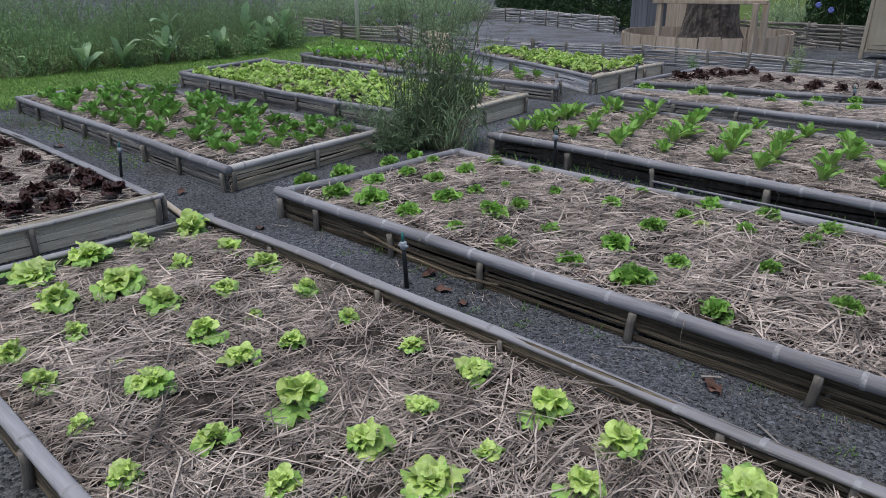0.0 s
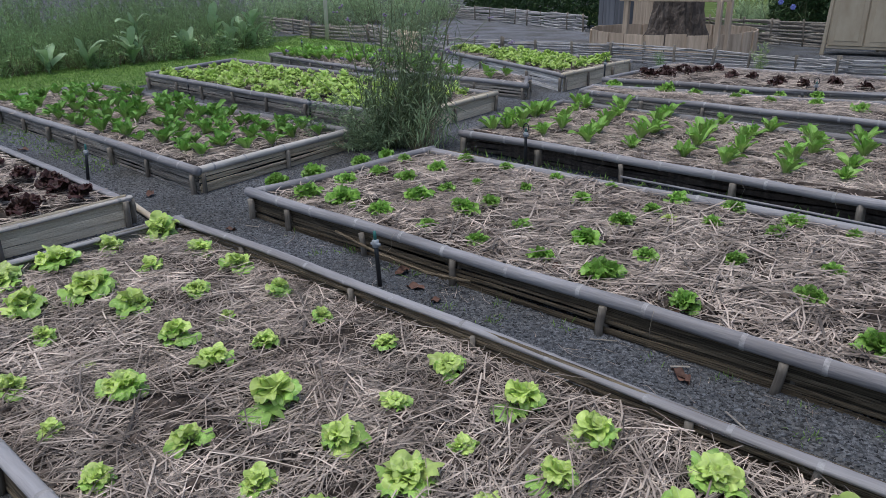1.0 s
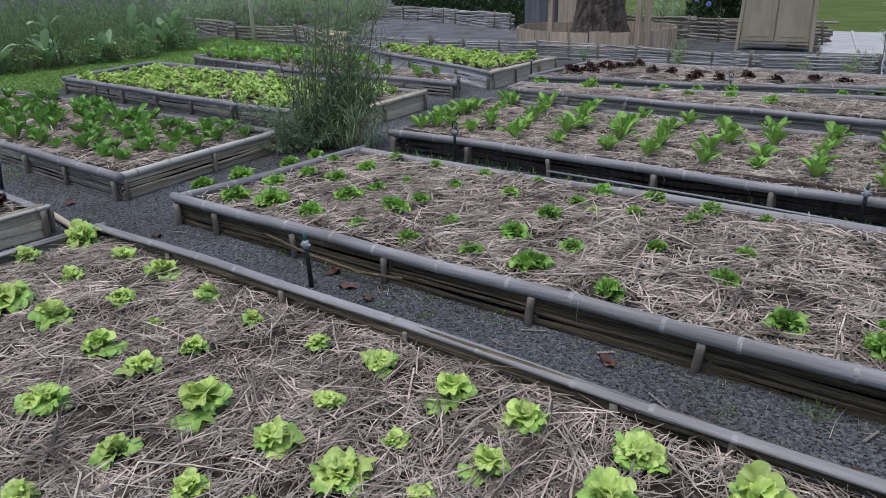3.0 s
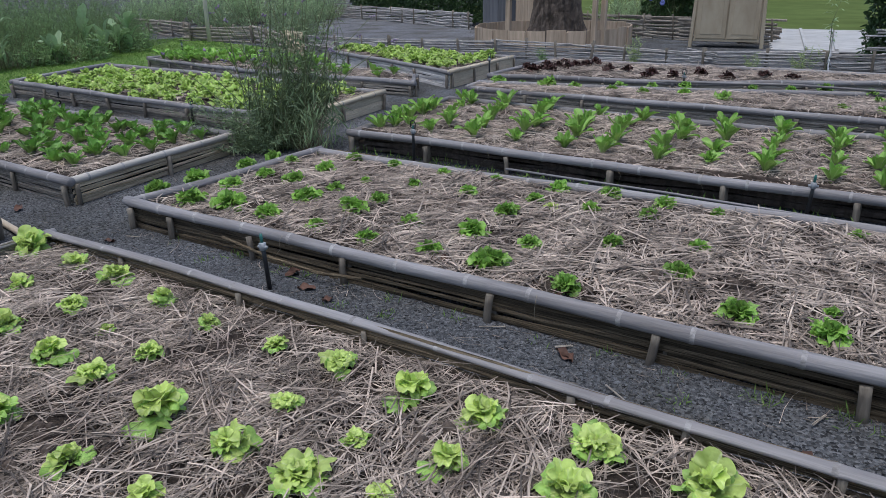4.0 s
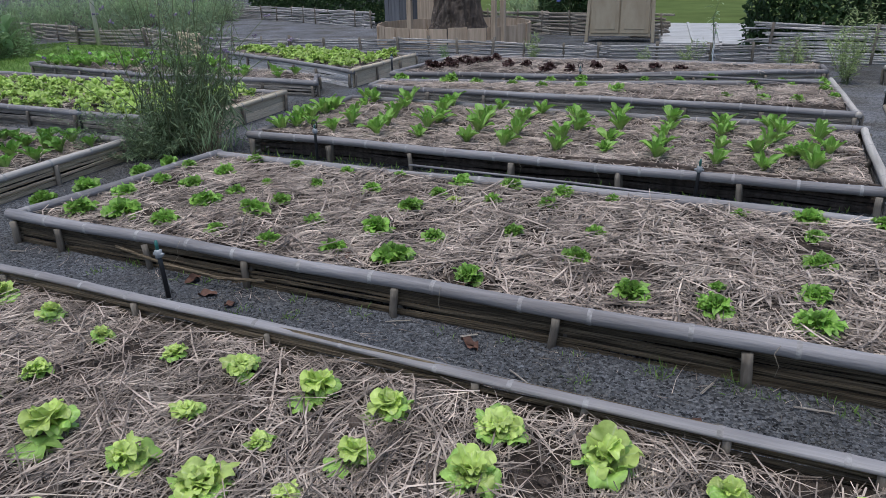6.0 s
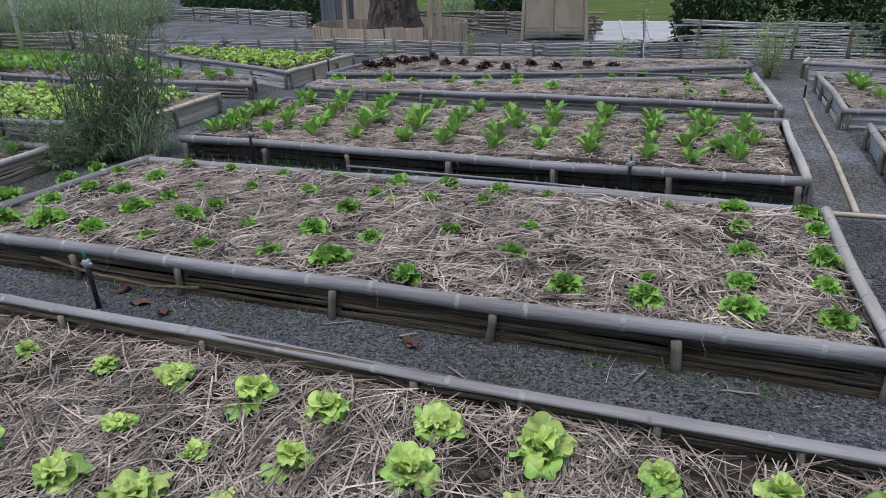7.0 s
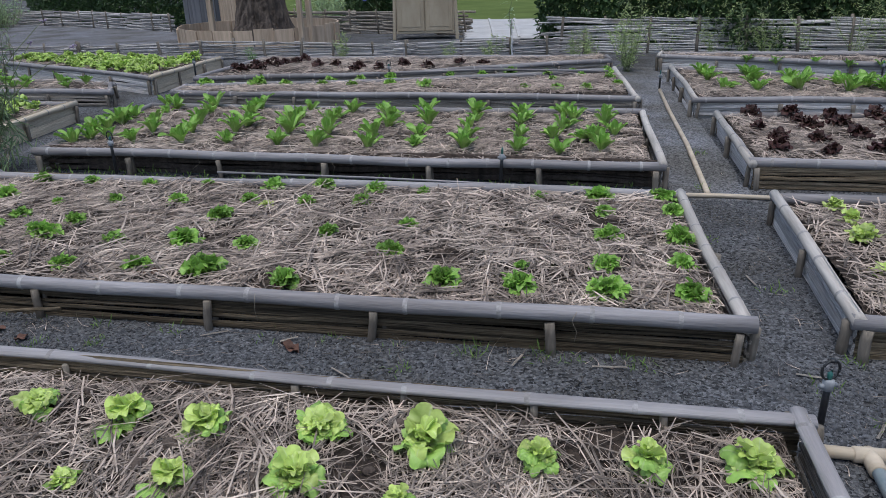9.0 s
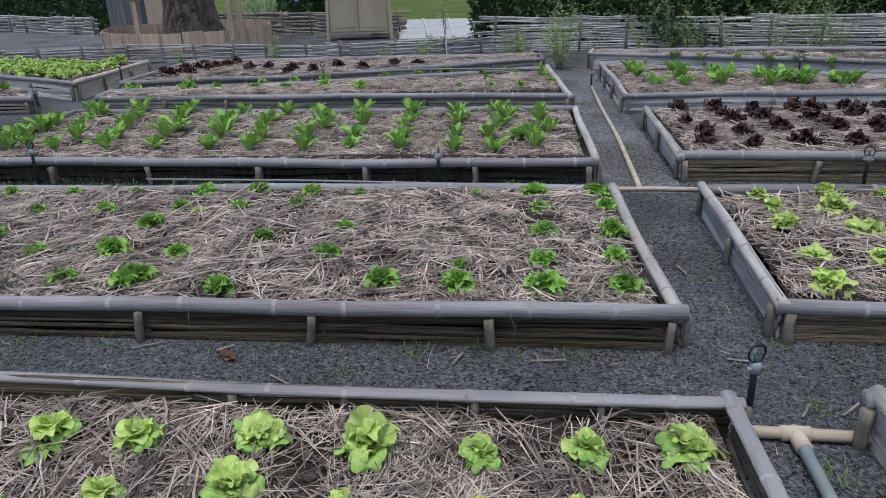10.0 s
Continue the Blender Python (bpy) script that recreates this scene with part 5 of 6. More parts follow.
# ---- woven bamboo fences ----
def fence(points, h, rows, seed, label, post_gap=0.6, post_over=0.05, mat=None, ragged=0.03):
    r = np.random.default_rng(seed)
    ob = new("bamboo_fence")
    ob.location = (*points[0], 0)
    tagged(ob, label, "fence", kind="")
    for (p0, p1) in zip(points, points[1:]):
        length = math.dist(p0, p1)
        f = Matrix.Translation((-points[0][0], -points[0][1], 0)) @ frame_of(p0, p1)
        n = max(2, round(length / post_gap) + 1)
        for i in range(n):
            x = length * i / (n - 1)
            hh = h + post_over + r.normal(0, 0.02)
            part("post", stake_mesh(hh, r.uniform(0.02, 0.03), r), STAKE, ob, f @ pose(x + r.normal(0, 0.03), r.choice([-0.022, 0.022]), 0, r.normal(0, 3), r.normal(0, 3), 0))
        hh = h / rows
        for k in range(rows):
            x = -r.uniform(0, 0.4)
            while x < length:
                ln = min(r.uniform(1.4, 3.2), length + 0.12 - x)
                if ln > 0.2:
                    xs = np.arange(0, ln + 0.1, 0.15)
                    ph = k * math.pi
                    y = 0.016 * np.sin((xs + x) * math.pi / post_gap + ph) + r.normal(0, 0.004)
                    z0 = hh * (k + 0.5) + r.normal(0, ragged * 0.25)
                    z = z0 + r.normal(0, 0.02) * (xs / ln - 0.5) * 2 + 0.006 * np.sin(xs * 2.3 + r.uniform(0, 6))
                    w = hh * r.uniform(0.42, 0.7)
                    prof = np.array([(-0.005, -1.0), (-0.009, 0.0), (-0.005, 1.0), (0.005, 1.0), (0.005, -1.0)])
                    co = np.zeros((len(xs), 5, 3))
                    co[..., 0] = (xs + x)[:, None]
                    co[..., 1] = y[:, None] + prof[None, :, 0]
                    co[..., 2] = z[:, None] + prof[None, :, 1] * w
                    i, j = np.meshgrid(np.arange(len(xs) - 1), np.arange(5), indexing="ij")
                    a0, b0 = (i * 5 + j).ravel(), (i * 5 + (j + 1) % 5).ravel()
                    part("strip", mesh_np("strip", co.reshape(-1, 3), np.stack([a0, b0, b0 + 5, a0 + 5], 1), smooth=False), mat or SLAT_GREY, ob, f)
                x += ln + r.uniform(0.0, 0.05)
    return ob


fence([(-11.0, 12.2), (-8.7, 12.1), (-6.6, 12.6), (-4.6, 12.45), (-2.6, 12.25), (-0.9, 12.6), (0.35, 12.95)], 0.31, 14, 41, "low grey woven bamboo fence behind the beds", 0.75, mat=SLAT_FENCE)
fence([(-0.1, 13.3), (2.2, 13.25), (4.5, 12.75), (9.0, 11.8)], 0.58, 26, 42, "tall grey woven bamboo fence below a dark hedge", 0.8, 0.03, mat=SLAT_PALE)
fence([(-18.5, 22.0), (-14.9, 20.6), (-10.5, 18.3)], 0.46, 11, 43, "pale grey woven bamboo fence across the gravel yard", 0.9, mat=SLAT_FENCE)
fence([(-7.6, 18.3), (-5.2, 17.5), (-2.3, 16.9)], 0.52, 12, 44, "grey woven bamboo fence behind the cabinet", 0.8, mat=SLAT_GREY)
fence([(-22.0, 14.8), (-16.4, 13.3)], 0.4, 8, 45, "grey woven bamboo fence beside the lawn", 0.8)
fence([(-16.4, 13.3), (-15.2, 12.5), (-13.4, 12.9), (-11.0, 11.6)], 0.38, 8, 46, "grey woven bamboo fence corner beside the lawn", 0.6)
fence([(-11.0, 11.55), (-10.3, 11.2)], 0.46, 9, 47, "pale tan woven bamboo panel", 0.4, mat=SLAT_TAN)

# upright pole
tagged(part("wooden_pole", tube_mesh("wooden_pole", [(0, 0, 0), (0.01, 0, 1.5), (0.03, 0.01, 3.2)], [0.05, 0.047, 0.043], 10), PALE_WOOD, None, Matrix.Translation((-14.5, 12.45, 0))),
       "tall thin pale wooden pole standing in the ground", "pole")


# ---- tree in its round planter ----
def tree_planter():
    cx, cy, rx, ry, h = -6.5, 15.05, 1.66, 1.75, 0.44
    ob = new("round_planter")
    ob.location = (cx, cy, 0)
    tagged(ob, "round planter of bent beige boards round a tree", "planter")
    n = 26
    r = np.random.default_rng(51)
    for k in range(n):
        a0, a1 = 2 * math.pi * k / n + 0.008, 2 * math.pi * (k + 1) / n - 0.008
        hh = h + r.normal(0, 0.008)
        a = np.linspace(a0, a1, 4)
        co = []
        for ang in a:
            for q, z in ((1.0, 0), (1.0, hh), (0.985, hh), (0.985, 0)):
                co.append((rx * q * math.cos(ang), ry * q * math.sin(ang), z))
        faces = [(i * 4 + j, i * 4 + (j + 1) % 4, i * 4 + 4 + (j + 1) % 4, i * 4 + 4 + j) for i in range(3) for j in range(4)] + [(3, 2, 1, 0), (12, 13, 14, 15)]
        me = bpy.data.meshes.new("board")
        me.from_pydata(co, [], faces)
        part("board", me, WOOD, ob)
        if k % 2 == 0:
            ang = a0 - 0.008
            part("batten", box_mesh("batten", 0.035, 0.03, hh - 0.03, 0.004), WOOD, ob, Matrix.Translation((rx * 1.012 * math.cos(ang), ry * 1.012 * math.sin(ang), hh / 2)) @ Matrix.Rotation(ang + math.pi / 2, 4, "Z"))
    a = np.linspace(0, 2 * np.pi, 40, endpoint=False)
    rr = np.linspace(0, 0.98, 8)
    co = np.array([(rx * q * math.cos(t), ry * q * math.sin(t), 0.2 + 0.02 * RNG.normal() if q < 0.97 else 0.19) for q in rr for t in a])
    faces = [(i * 40 + j, i * 40 + (j + 1) % 40, i * 40 + 40 + (j + 1) % 40, i * 40 + 40 + j) for i in range(7) for j in range(40)]
    me = bpy.data.meshes.new("fill")
    me.from_pydata(co.tolist(), [], faces)
    part("fill", me, SOIL, ob)


tree_planter()


def tree():
    r = np.random.default_rng(52)
    zs = np.linspace(0.15, 5.0, 60)
    sides = 56
    co = []
    ph = r.uniform(0, 6, 8)
    for z in zs:
        base = 0.47 + 0.22 * math.exp(-(z - 0.15) * 2.6) - 0.02 * z
        for k in range(sides):
            a = 2 * math.pi * k / sides
            ridge = 0.025 * math.sin(a * 17 + ph[0] + 1.2 * math.sin(z * 3.1 + a)) + 0.02 * math.sin(a * 9 + ph[1] + z * 1.2) + 0.012 * math.sin(z * 17 + 5 * math.sin(a * 3 + ph[2]))
            flare = 0.12 * math.exp(-(z - 0.15) * 4) * math.sin(a * 5 + ph[3])
            q = base + ridge + flare + r.normal(0, 0.006)
            co.append((q * math.cos(a) + 0.02 * z, q * math.sin(a), z))
    faces = [(i * sides + j, i * sides + (j + 1) % sides, (i + 1) * sides + (j + 1) % sides, (i + 1) * sides + j) for i in range(len(zs) - 1) for j in range(sides)]
    me = bpy.data.meshes.new("trunk")
    me.from_pydata(co, [], faces)
    ob = new("tree")
    ob.location = (-6.42, 15.02, 0)
    tagged(ob, "thick tree trunk with rough dark brown bark", "tree")
    part("trunk", me, BARK, ob)


tree()


def timber_frame():
    ob = new("timber_frame")
    ob.location = (-6.89, 13.72, 0)
    tagged(ob, "beige timber posts and beam standing round the tree", "timber frame")
    for dx, dy, w in ((0.0, 0.0, 0.10), (1.79, 0.14, 0.09), (1.84, 0.5, 0.10), (-0.07, 1.35, 0.09)):
        part("post", box_mesh("post", w, w, 1.05, 0.006, (0, 0, 0.52)), WOOD, ob, Matrix.Translation((dx, dy, 0.0)))
    part("beam", box_mesh("beam", 2.1, 0.11, 0.075, 0.008), WOOD, ob, Matrix.Translation((0.9, 0.13, 1.06)) @ Matrix.Rotation(radians(9), 4, "Z"))


timber_frame()


# ---- cabinet, shed, boards ----
def cabinet():
    ob = new("cabinet")
    ob.matrix_basis = pose(-3.07, 15.95, 0, 0, 0, 6)
    tagged(ob, "beige painted wooden cabinet with two panelled doors on legs", "cabinet")
    part("body", box_mesh("body", 1.26, 0.5, 1.2, 0.01, (0, 0.25, 0.74)), CABINET, ob)
    for s in (-1, 1):
        d = part("door", box_mesh("door", 0.585, 0.03, 1.12, 0.006), CABINET, ob, Matrix.Translation((s * 0.305, -0.018, 0.74)))
        part("panel", box_mesh("panel", 0.43, 0.02, 0.96, 0.012), CABINET, d, Matrix.Translation((0, -0.012, 0)))
        part("leg", box_mesh("leg", 0.07, 0.07, 1.45, 0.008), CABINET, ob, pose(s * 0.66, 0.02, 0.72, 0, s * -2.5, 0))
    part("plinth", box_mesh("plinth", 1.26, 0.04, 0.05, 0.006), CABINET, ob, Matrix.Translation((0, 0.0, 0.15)))


cabinet()


def shed():
    ob = new("shed")
    f = frame_of((-10.1, 18.4), (-8.95, 17.75))
    ob.matrix_basis = f
    tagged(ob, "grey boarded shed wall beside lighter beige boards", "shed")
    r = np.random.default_rng(55)
    x = 0.0
    while x < 1.3:
        w = r.uniform(0.16, 0.22)
        part("plank", box_mesh("plank", w - 0.006, 0.03, 2.3, 0.004), GREYWALL, ob, pose(x + w / 2, r.normal(0, 0.003), 1.17))
        x += w
    while x < 3.4:
        w = r.uniform(0.14, 0.2)
        part("plank", box_mesh("plank", w - 0.006, 0.03, 2.0, 0.004), WOOD, ob, pose(x + w / 2, 0.12 + r.normal(0, 0.003), 1.02))
        x += w
    part("side_wall", box_mesh("side_wall", 0.04, 1.6, 2.3, 0.004), GREYWALL, ob, pose(0.02, 0.83, 1.16))
    part("foot", box_mesh("foot", 0.05, 0.05, 0.12, 0.004), WOOD, ob, pose(0.1, -0.04, 0.06))


shed()


def deck():
    ob = new("white_deck")
    ob.location = (-1.9, 18.0, 0)
    tagged(ob, "low white boarded deck beside the lawn", "deck")
    for k in range(12):
        y = 15.6 + k * 0.44
        x0, x1 = -2.2 - 0.18 * (y - 16), -0.38 - 0.085 * (y - 16)
        part("board", box_mesh("board", x1 - x0, 0.425, 0.03, 0.004), WHITE, ob, Matrix.Translation(((x0 + x1) / 2 + 1.9, y - 18.0, 0.055)))
    for dx, turn in ((0.02, 8.5), (0.62, 6.5), (1.25, 5)):
        part("rib", box_mesh("rib", 0.06, 5.1, 0.03, 0.004), WHITE, ob, Matrix.Translation((dx, 0.0, 0.09)) @ Matrix.Rotation(radians(turn), 4, "Z"))


deck()


# ---- hedges and weeds ----
def hedge(x0, x1, y_at, depth, z0, z1, n, seed, label, L=0.09):
    r = np.random.default_rng(seed)
    x = r.uniform(x0, x1, n)
    front = 0.22 * fbm(x, np.zeros(n), seed, 3, 0.35)
    z = r.uniform(z0, z1, n)
    y = np.array([y_at(v) for v in x]) + front + 0.2 * np.sin(z * 5 + x * 3) * 0.5 + depth * r.uniform(0, 1, n) ** 2.2
    p = np.stack([x, y, z], 1)
    d = r.normal(0, 1, (n, 3)) + np.array([0, -0.7, 0.3])
    co, f, uv = leaf_cloud(p, d, L * r.uniform(0.6, 1.5, n), 0.5 * L * r.uniform(0.6, 1.4, n), r)
    ob = new("hedge")
    ob.location = ((x0 + x1) / 2, y_at((x0 + x1) / 2), 0)
    tagged(ob, label, "hedge")
    off = np.array(ob.location)
    tagged(part("leaves", mesh_np("leaves", co - off, f, uv, smooth=False), HEDGELEAF, ob), kind="stuff")
    m = 120
    xx = r.uniform(x0, x1, m)
    roots = np.stack([xx, [y_at(v) + depth * 0.5 for v in xx], np.zeros(m)], 1)
    s = stems_arrays(roots, roots + np.stack([r.normal(0, 0.3, m), r.normal(0, 0.2, m), np.full(m, z1 * 0.95)], 1), np.full(m, 0.02), r)
    tagged(part("branch_mass", mesh_np("branch_mass", s[0] - off, s[1]), STEM, ob), kind="stuff")


hedge(-0.5, 10, lambda x: 13.5 - 0.11 * x, 1.2, 0.1, 1.9, 42000, 61, "dense dark green hedge behind the bamboo fence", 0.11)
hedge(-19, -10.2, lambda x: 19.1 - 0.5 * (x + 10.2), 1.2, 0.1, 2.2, 20000, 62, "dense dark green hedge beyond the gravel yard", 0.12)
hedge(-5.6, -3.9, lambda x: 18.2, 1.0, 0.1, 1.7, 5000, 63, "leafy green bush with blue flowers behind the fence", 0.11)
for k in range(2):
    bm = bmesh.new()
    for q in range(6):
        a = q * 1.047
        bmesh.ops.create_icosphere(bm, subdivisions=1, radius=0.035, matrix=Matrix.Translation((0.035 * math.cos(a), 0, 0.035 * math.sin(a))) @ Matrix.Diagonal((1, 0.4, 1, 1)))
    tagged(from_bm("blue_flower", bm, BLUEPETAL, None, Matrix.Translation((-5.3 + 0.2 * k + RNG.normal(0, 0.05), 17.95, 0.75 + RNG.uniform(-0.2, 0.3)))), "blue morning flower on the green bush", "flower", "blue flowers")


def weeds(name, corners, n, hmin, hmax, leaves, L, W, seed, label, mat=WEEDLEAF, smat=STEM, lean=0.25, up=0.6):
    r = np.random.default_rng(seed)
    c = np.array(corners, float)
    m = max(8, n // 14)
    u, v = r.uniform(0, 1, m), r.uniform(0, 1, m) ** 1.5
    cp = c[0] * ((1 - u) * (1 - v))[:, None] + c[1] * (u * (1 - v))[:, None] + c[2] * (u * v)[:, None] + c[3] * ((1 - u) * v)[:, None]
    which = r.integers(0, m, n)
    off = r.normal(0, 0.14, (n, 2))
    p = cp[which] + off
    h = r.uniform(0.55, 1.05, n) * (hmin + (hmax - hmin) * r.uniform(0, 1, m) * (0.45 + 0.55 * v))[which]
    roots = np.stack([p[:, 0], p[:, 1], np.zeros(n)], 1)
    out = off * 1.6 + r.normal(0, lean * 0.6, (n, 2))
    tips = roots + np.stack([out[:, 0] * h, out[:, 1] * h, h], 1)
    s, l = clump(roots, tips, r.uniform(0.004, 0.008, n), r, leaves, L, W, 0.5, 0.12, 0.05, up)
    ob = new(name)
    tagged(ob, label, "weeds", kind="stuff")
    tagged(part("stems", mesh_np("stems", s[0], s[1]), smat, ob), kind="stuff")
    tagged(part("leaves", mesh_np("leaves", l[0], l[1], l[2], smooth=False), mat, ob), kind="stuff")


weeds("tall_weeds", [(-13.7, -1.0), (-13.8, 6.2), (-19, 6.0), (-19, -1.0)], 2300, 0.5, 2.3, 56, 0.085, 0.009, 71, "tall feathery green weeds beside the lawn")
weeds("tall_weeds", [(-13.7, 6.0), (-14.9, 11.0), (-21, 12.5), (-19, 6.0)], 1900, 0.45, 2.3, 56, 0.085, 0.009, 72, "tall feathery green weeds beside the lawn")
weeds("dry_weeds", [(-13.5, 1.0), (-13.5, 8.5), (-14.3, 8.5), (-14.3, 1.0)], 520, 0.15, 0.6, 7, 0.2, 0.010, 73, "dry brown weed stalks at the lawn edge", BUSHLEAF, DRYSTEM, 0.4)
weeds("tall_weeds", [(-22, 15.5), (-16.6, 18.6), (-17.8, 21.5), (-25, 18)], 900, 0.6, 1.8, 24, 0.2, 0.02, 74, "tall brownish weeds behind the bamboo fence", BUSHLEAF, DRYSTEM)
weeds("tall_weeds", [(-16.2, 13.6), (-12.2, 13.3), (-13.0, 15.0), (-17.0, 15.0)], 260, 0.5, 1.1, 18, 0.18, 0.02, 75, "brown-green weeds behind the low fence", BUSHLEAF, DRYSTEM)
weeds("dry_grass", [(-6.6, 18.4), (-5.4, 18.2), (-5.4, 19.2), (-6.6, 19.4)], 160, 0.6, 1.3, 12, 0.3, 0.015, 76, "dry straw-coloured tall grass behind the fence", BUSHLEAF, DRYSTEM)

weeds("leafy_weeds", [(-13.45, 1.5), (-13.55, 9.8), (-14.5, 10.6), (-14.3, 1.5)], 420, 0.25, 1.0, 22, 0.12, 0.026, 77, "leafy green weeds along the lawn edge", WEEDLEAF, STEM, 0.4, 0.3)
weeds("dry_weeds", [(-13.4, 2.0), (-13.5, 9.0), (-13.9, 9.0), (-13.8, 2.0)], 260, 0.25, 0.9, 4, 0.14, 0.008, 78, "bent dry brown stalks at the lawn edge", FEATHER, DRYSTEM, 0.9)


def broad_plant(x, y, h, n, L, seed):
    r = np.random.default_rng(seed)
    ob = new("broad_leaf_plant")
    ob.location = (x, y, 0)
    tagged(ob, "tall plant with broad grey-green leaves among weeds", "plant", "broad-leaved plants")
    part("stem", tube_mesh("stem", [(0, 0, 0), (r.normal(0, 0.03), r.normal(0, 0.03), h * 0.5), (r.normal(0, 0.06), 0, h)], [0.014, 0.011, 0.006], 6), STEM, ob)
    for k in range(n):
        co, f, uv = leaf_arrays(L * r.uniform(0.7, 1.2), L * 0.42 * r.uniform(0.8, 1.2), r.uniform(45, 85), r.uniform(-30, 80), r, "spoon", 0.012, 2, 0.3, 8, 5)
        co = rot_z(co, r.uniform(0, 6.28))
        part("leaf", mesh_np("leaf", co, f, uv[f.ravel()]), BROADLEAF, ob, Matrix.Translation((0, 0, h * (0.15 + 0.75 * k / n))))


for k, (x, y, h) in enumerate(((-13.55, 7.0, 1.05), (-13.4, 6.75, 0.5), (-13.75, 8.75, 0.95), (-14.3, 10.1, 0.8), (-14.25, 9.8, 0.7), (-14.0, 9.3, 0.5), (-13.35, 5.9, 0.32), (-13.35, 5.2, 0.35), (-13.45, 7.9, 0.4))):
    broad_plant(x, y, h * 0.85, 7, 0.42, 500 + k)


def grass(rects, per_m2, hmin, hmax, seed, label, mat=GRASSLEAF):
    r = np.random.default_rng(seed)
    pts = []
    for (c0, c1, c2, c3) in rects:
        c = np.array([c0, c1, c2, c3], float)
        area = 0.5 * abs(np.cross(c[2] - c[0], c[3] - c[1]))
        n = int(area * per_m2)
        u, v = r.uniform(0, 1, n)[:, None], r.uniform(0, 1, n)[:, None]
        pts.append(c[0] * (1 - u) * (1 - v) + c[1] * u * (1 - v) + c[2] * u * v + c[3] * (1 - u) * v)
    p = np.vstack(pts)
    n = len(p)
    p = np.concatenate([p, np.full((n, 1), 0.01)], 1)
    d = r.normal(0, 0.55, (n, 3)) + np.array([0, 0, 1.0])
    co, f, uv = leaf_cloud(p, d, r.uniform(hmin, hmax, n), r.uniform(0.006, 0.014, n), r)
    tagged(part("grass", mesh_np("grass", co, f, uv, smooth=False), mat), label, "grass", kind="stuff")


grass([((-14.6, 0.5), (-10.1, 2.9), (-10.2, 5.2), (-14.6, 6.4)), ((-14.6, 6.2), (-10.6, 5.4), (-11.6, 8.5), (-16.6, 11.6)), ((-16.6, 11.4), (-11.7, 8.6), (-11.6, 11.7), (-16.3, 13.1))], 900, 0.03, 0.085, 81, "short green lawn grass beside the beds")
grass([((-9.9, 2.6), (-6.0, 2.6), (-6.0, 2.86), (-9.9, 3.0))], 500, 0.02, 0.05, 82, "thin creeping weeds along the bed foot")
grass([((-4.0, 4.7), (0.8, 4.65), (0.8, 5.15), (-4.0, 5.2))], 320, 0.03, 0.1, 83, "thin weeds in the dark gap between two beds")


def small_tuft(x, y, n, h, seed, mat=GRASSLEAF):
    r = np.random.default_rng(seed)
    p = np.stack([r.normal(0, 0.03, n), r.normal(0, 0.03, n), np.zeros(n)], 1)
    co, f, uv = leaf_cloud(p, r.normal(0, 0.5, (n, 3)) + np.array([0, 0, 0.9]), h * r.uniform(0.5, 1.3, n), np.full(n, 0.005), r)
    tagged(part("weed_tuft", mesh_np("weed_tuft", co, f, uv, smooth=False), mat, None, Matrix.Translation((x, y, 0))), "small green weed tuft growing in gravel", "weed", kind="stuff")


for k, (x, y, h) in enumerate(((-2.0, 2.5, .05), (-1.75, 2.55, .04), (-0.35, 2.55, .03), (0.2, 2.72, .07), (0.62, 2.7, .06), (-0.1, 2.7, .06), (1.28, 2.62, .04), (1.42, 2.4, .05), (1.3, 3.5, .04), (1.2, 5.2, .05), (1.08, 4.2, .03),
                               (1.45, 2.85, .05), (-3.1, 2.6, .03), (-4.3, 3.2, .03), (1.35, 2.0, .05), (1.3, 6.2, .06))):
    small_tuft(x, y, 26, h, 600 + k)


# ---- young plants by the fence ----
def feathery(x, y, h, spread, n, seed, label, leaves=40, mat=FEATHER):
    r = np.random.default_rng(seed)
    roots = np.stack([x + r.normal(0, 0.04, n), y + r.normal(0, 0.04, n), np.zeros(n)], 1)
    tips = roots + np.stack([r.normal(0, spread, n), r.normal(0, spread, n), h * r.uniform(0.5, 1.1, n)], 1)
    s, l = clump(roots, tips, np.full(n, 0.003), r, leaves, 0.08, 0.011, 0.8, 0.08, 0.12, 0.4)
    plant_thing("feathery_plant", s, l, STEM, mat, label, "plant", "feathery plants by the fence", (x, y, 0))


feathery(0.95, 11.0, 1.05, 0.2, 36, 91, "tall feathery yellow-green plant at the path end", 34)
feathery(0.45, 12.0, 0.55, 0.1, 9, 92, "feathery yellow-green plant before the fence")
feathery(0.2, 12.05, 0.5, 0.1, 8, 93, "feathery yellow-green plant before the fence")
feathery(-3.7, 12.1, 0.5, 0.07, 8, 94, "small green plant before the fence")
feathery(-1.15, 12.0, 0.42, 0.12, 9, 95, "small green plant before the fence")
feathery(-1.85, 12.0, 0.3, 0.08, 6, 96, "small green plant before the fence")
feathery(2.35, 12.4, 0.95, 0.3, 10, 97, "airy green plant before the tall fence", 40, FEATHER)
feathery(3.1, 12.3, 0.9, 0.35, 11, 98, "airy green plant before the tall fence", 40, FEATHER)
feathery(4.4, 12.2, 1.15, 0.35, 12, 99, "airy green plant before the tall fence", 40, FEATHER)
feathery(5.2, 12.0, 1.2, 0.4, 15, 90, "airy green plant before the tall fence", 40, FEATHER)
feathery(2.75, 12.45, 1.05, 0.3, 8, 88, "airy green plant before the tall fence", 22, FEATHER)
feathery(3.7, 12.3, 1.1, 0.35, 8, 87, "airy green plant before the tall fence", 22, FEATHER)
feathery(1.6, 12.5, 1.0, 0.2, 6, 86, "airy green plant before the tall fence", 20, FEATHER)
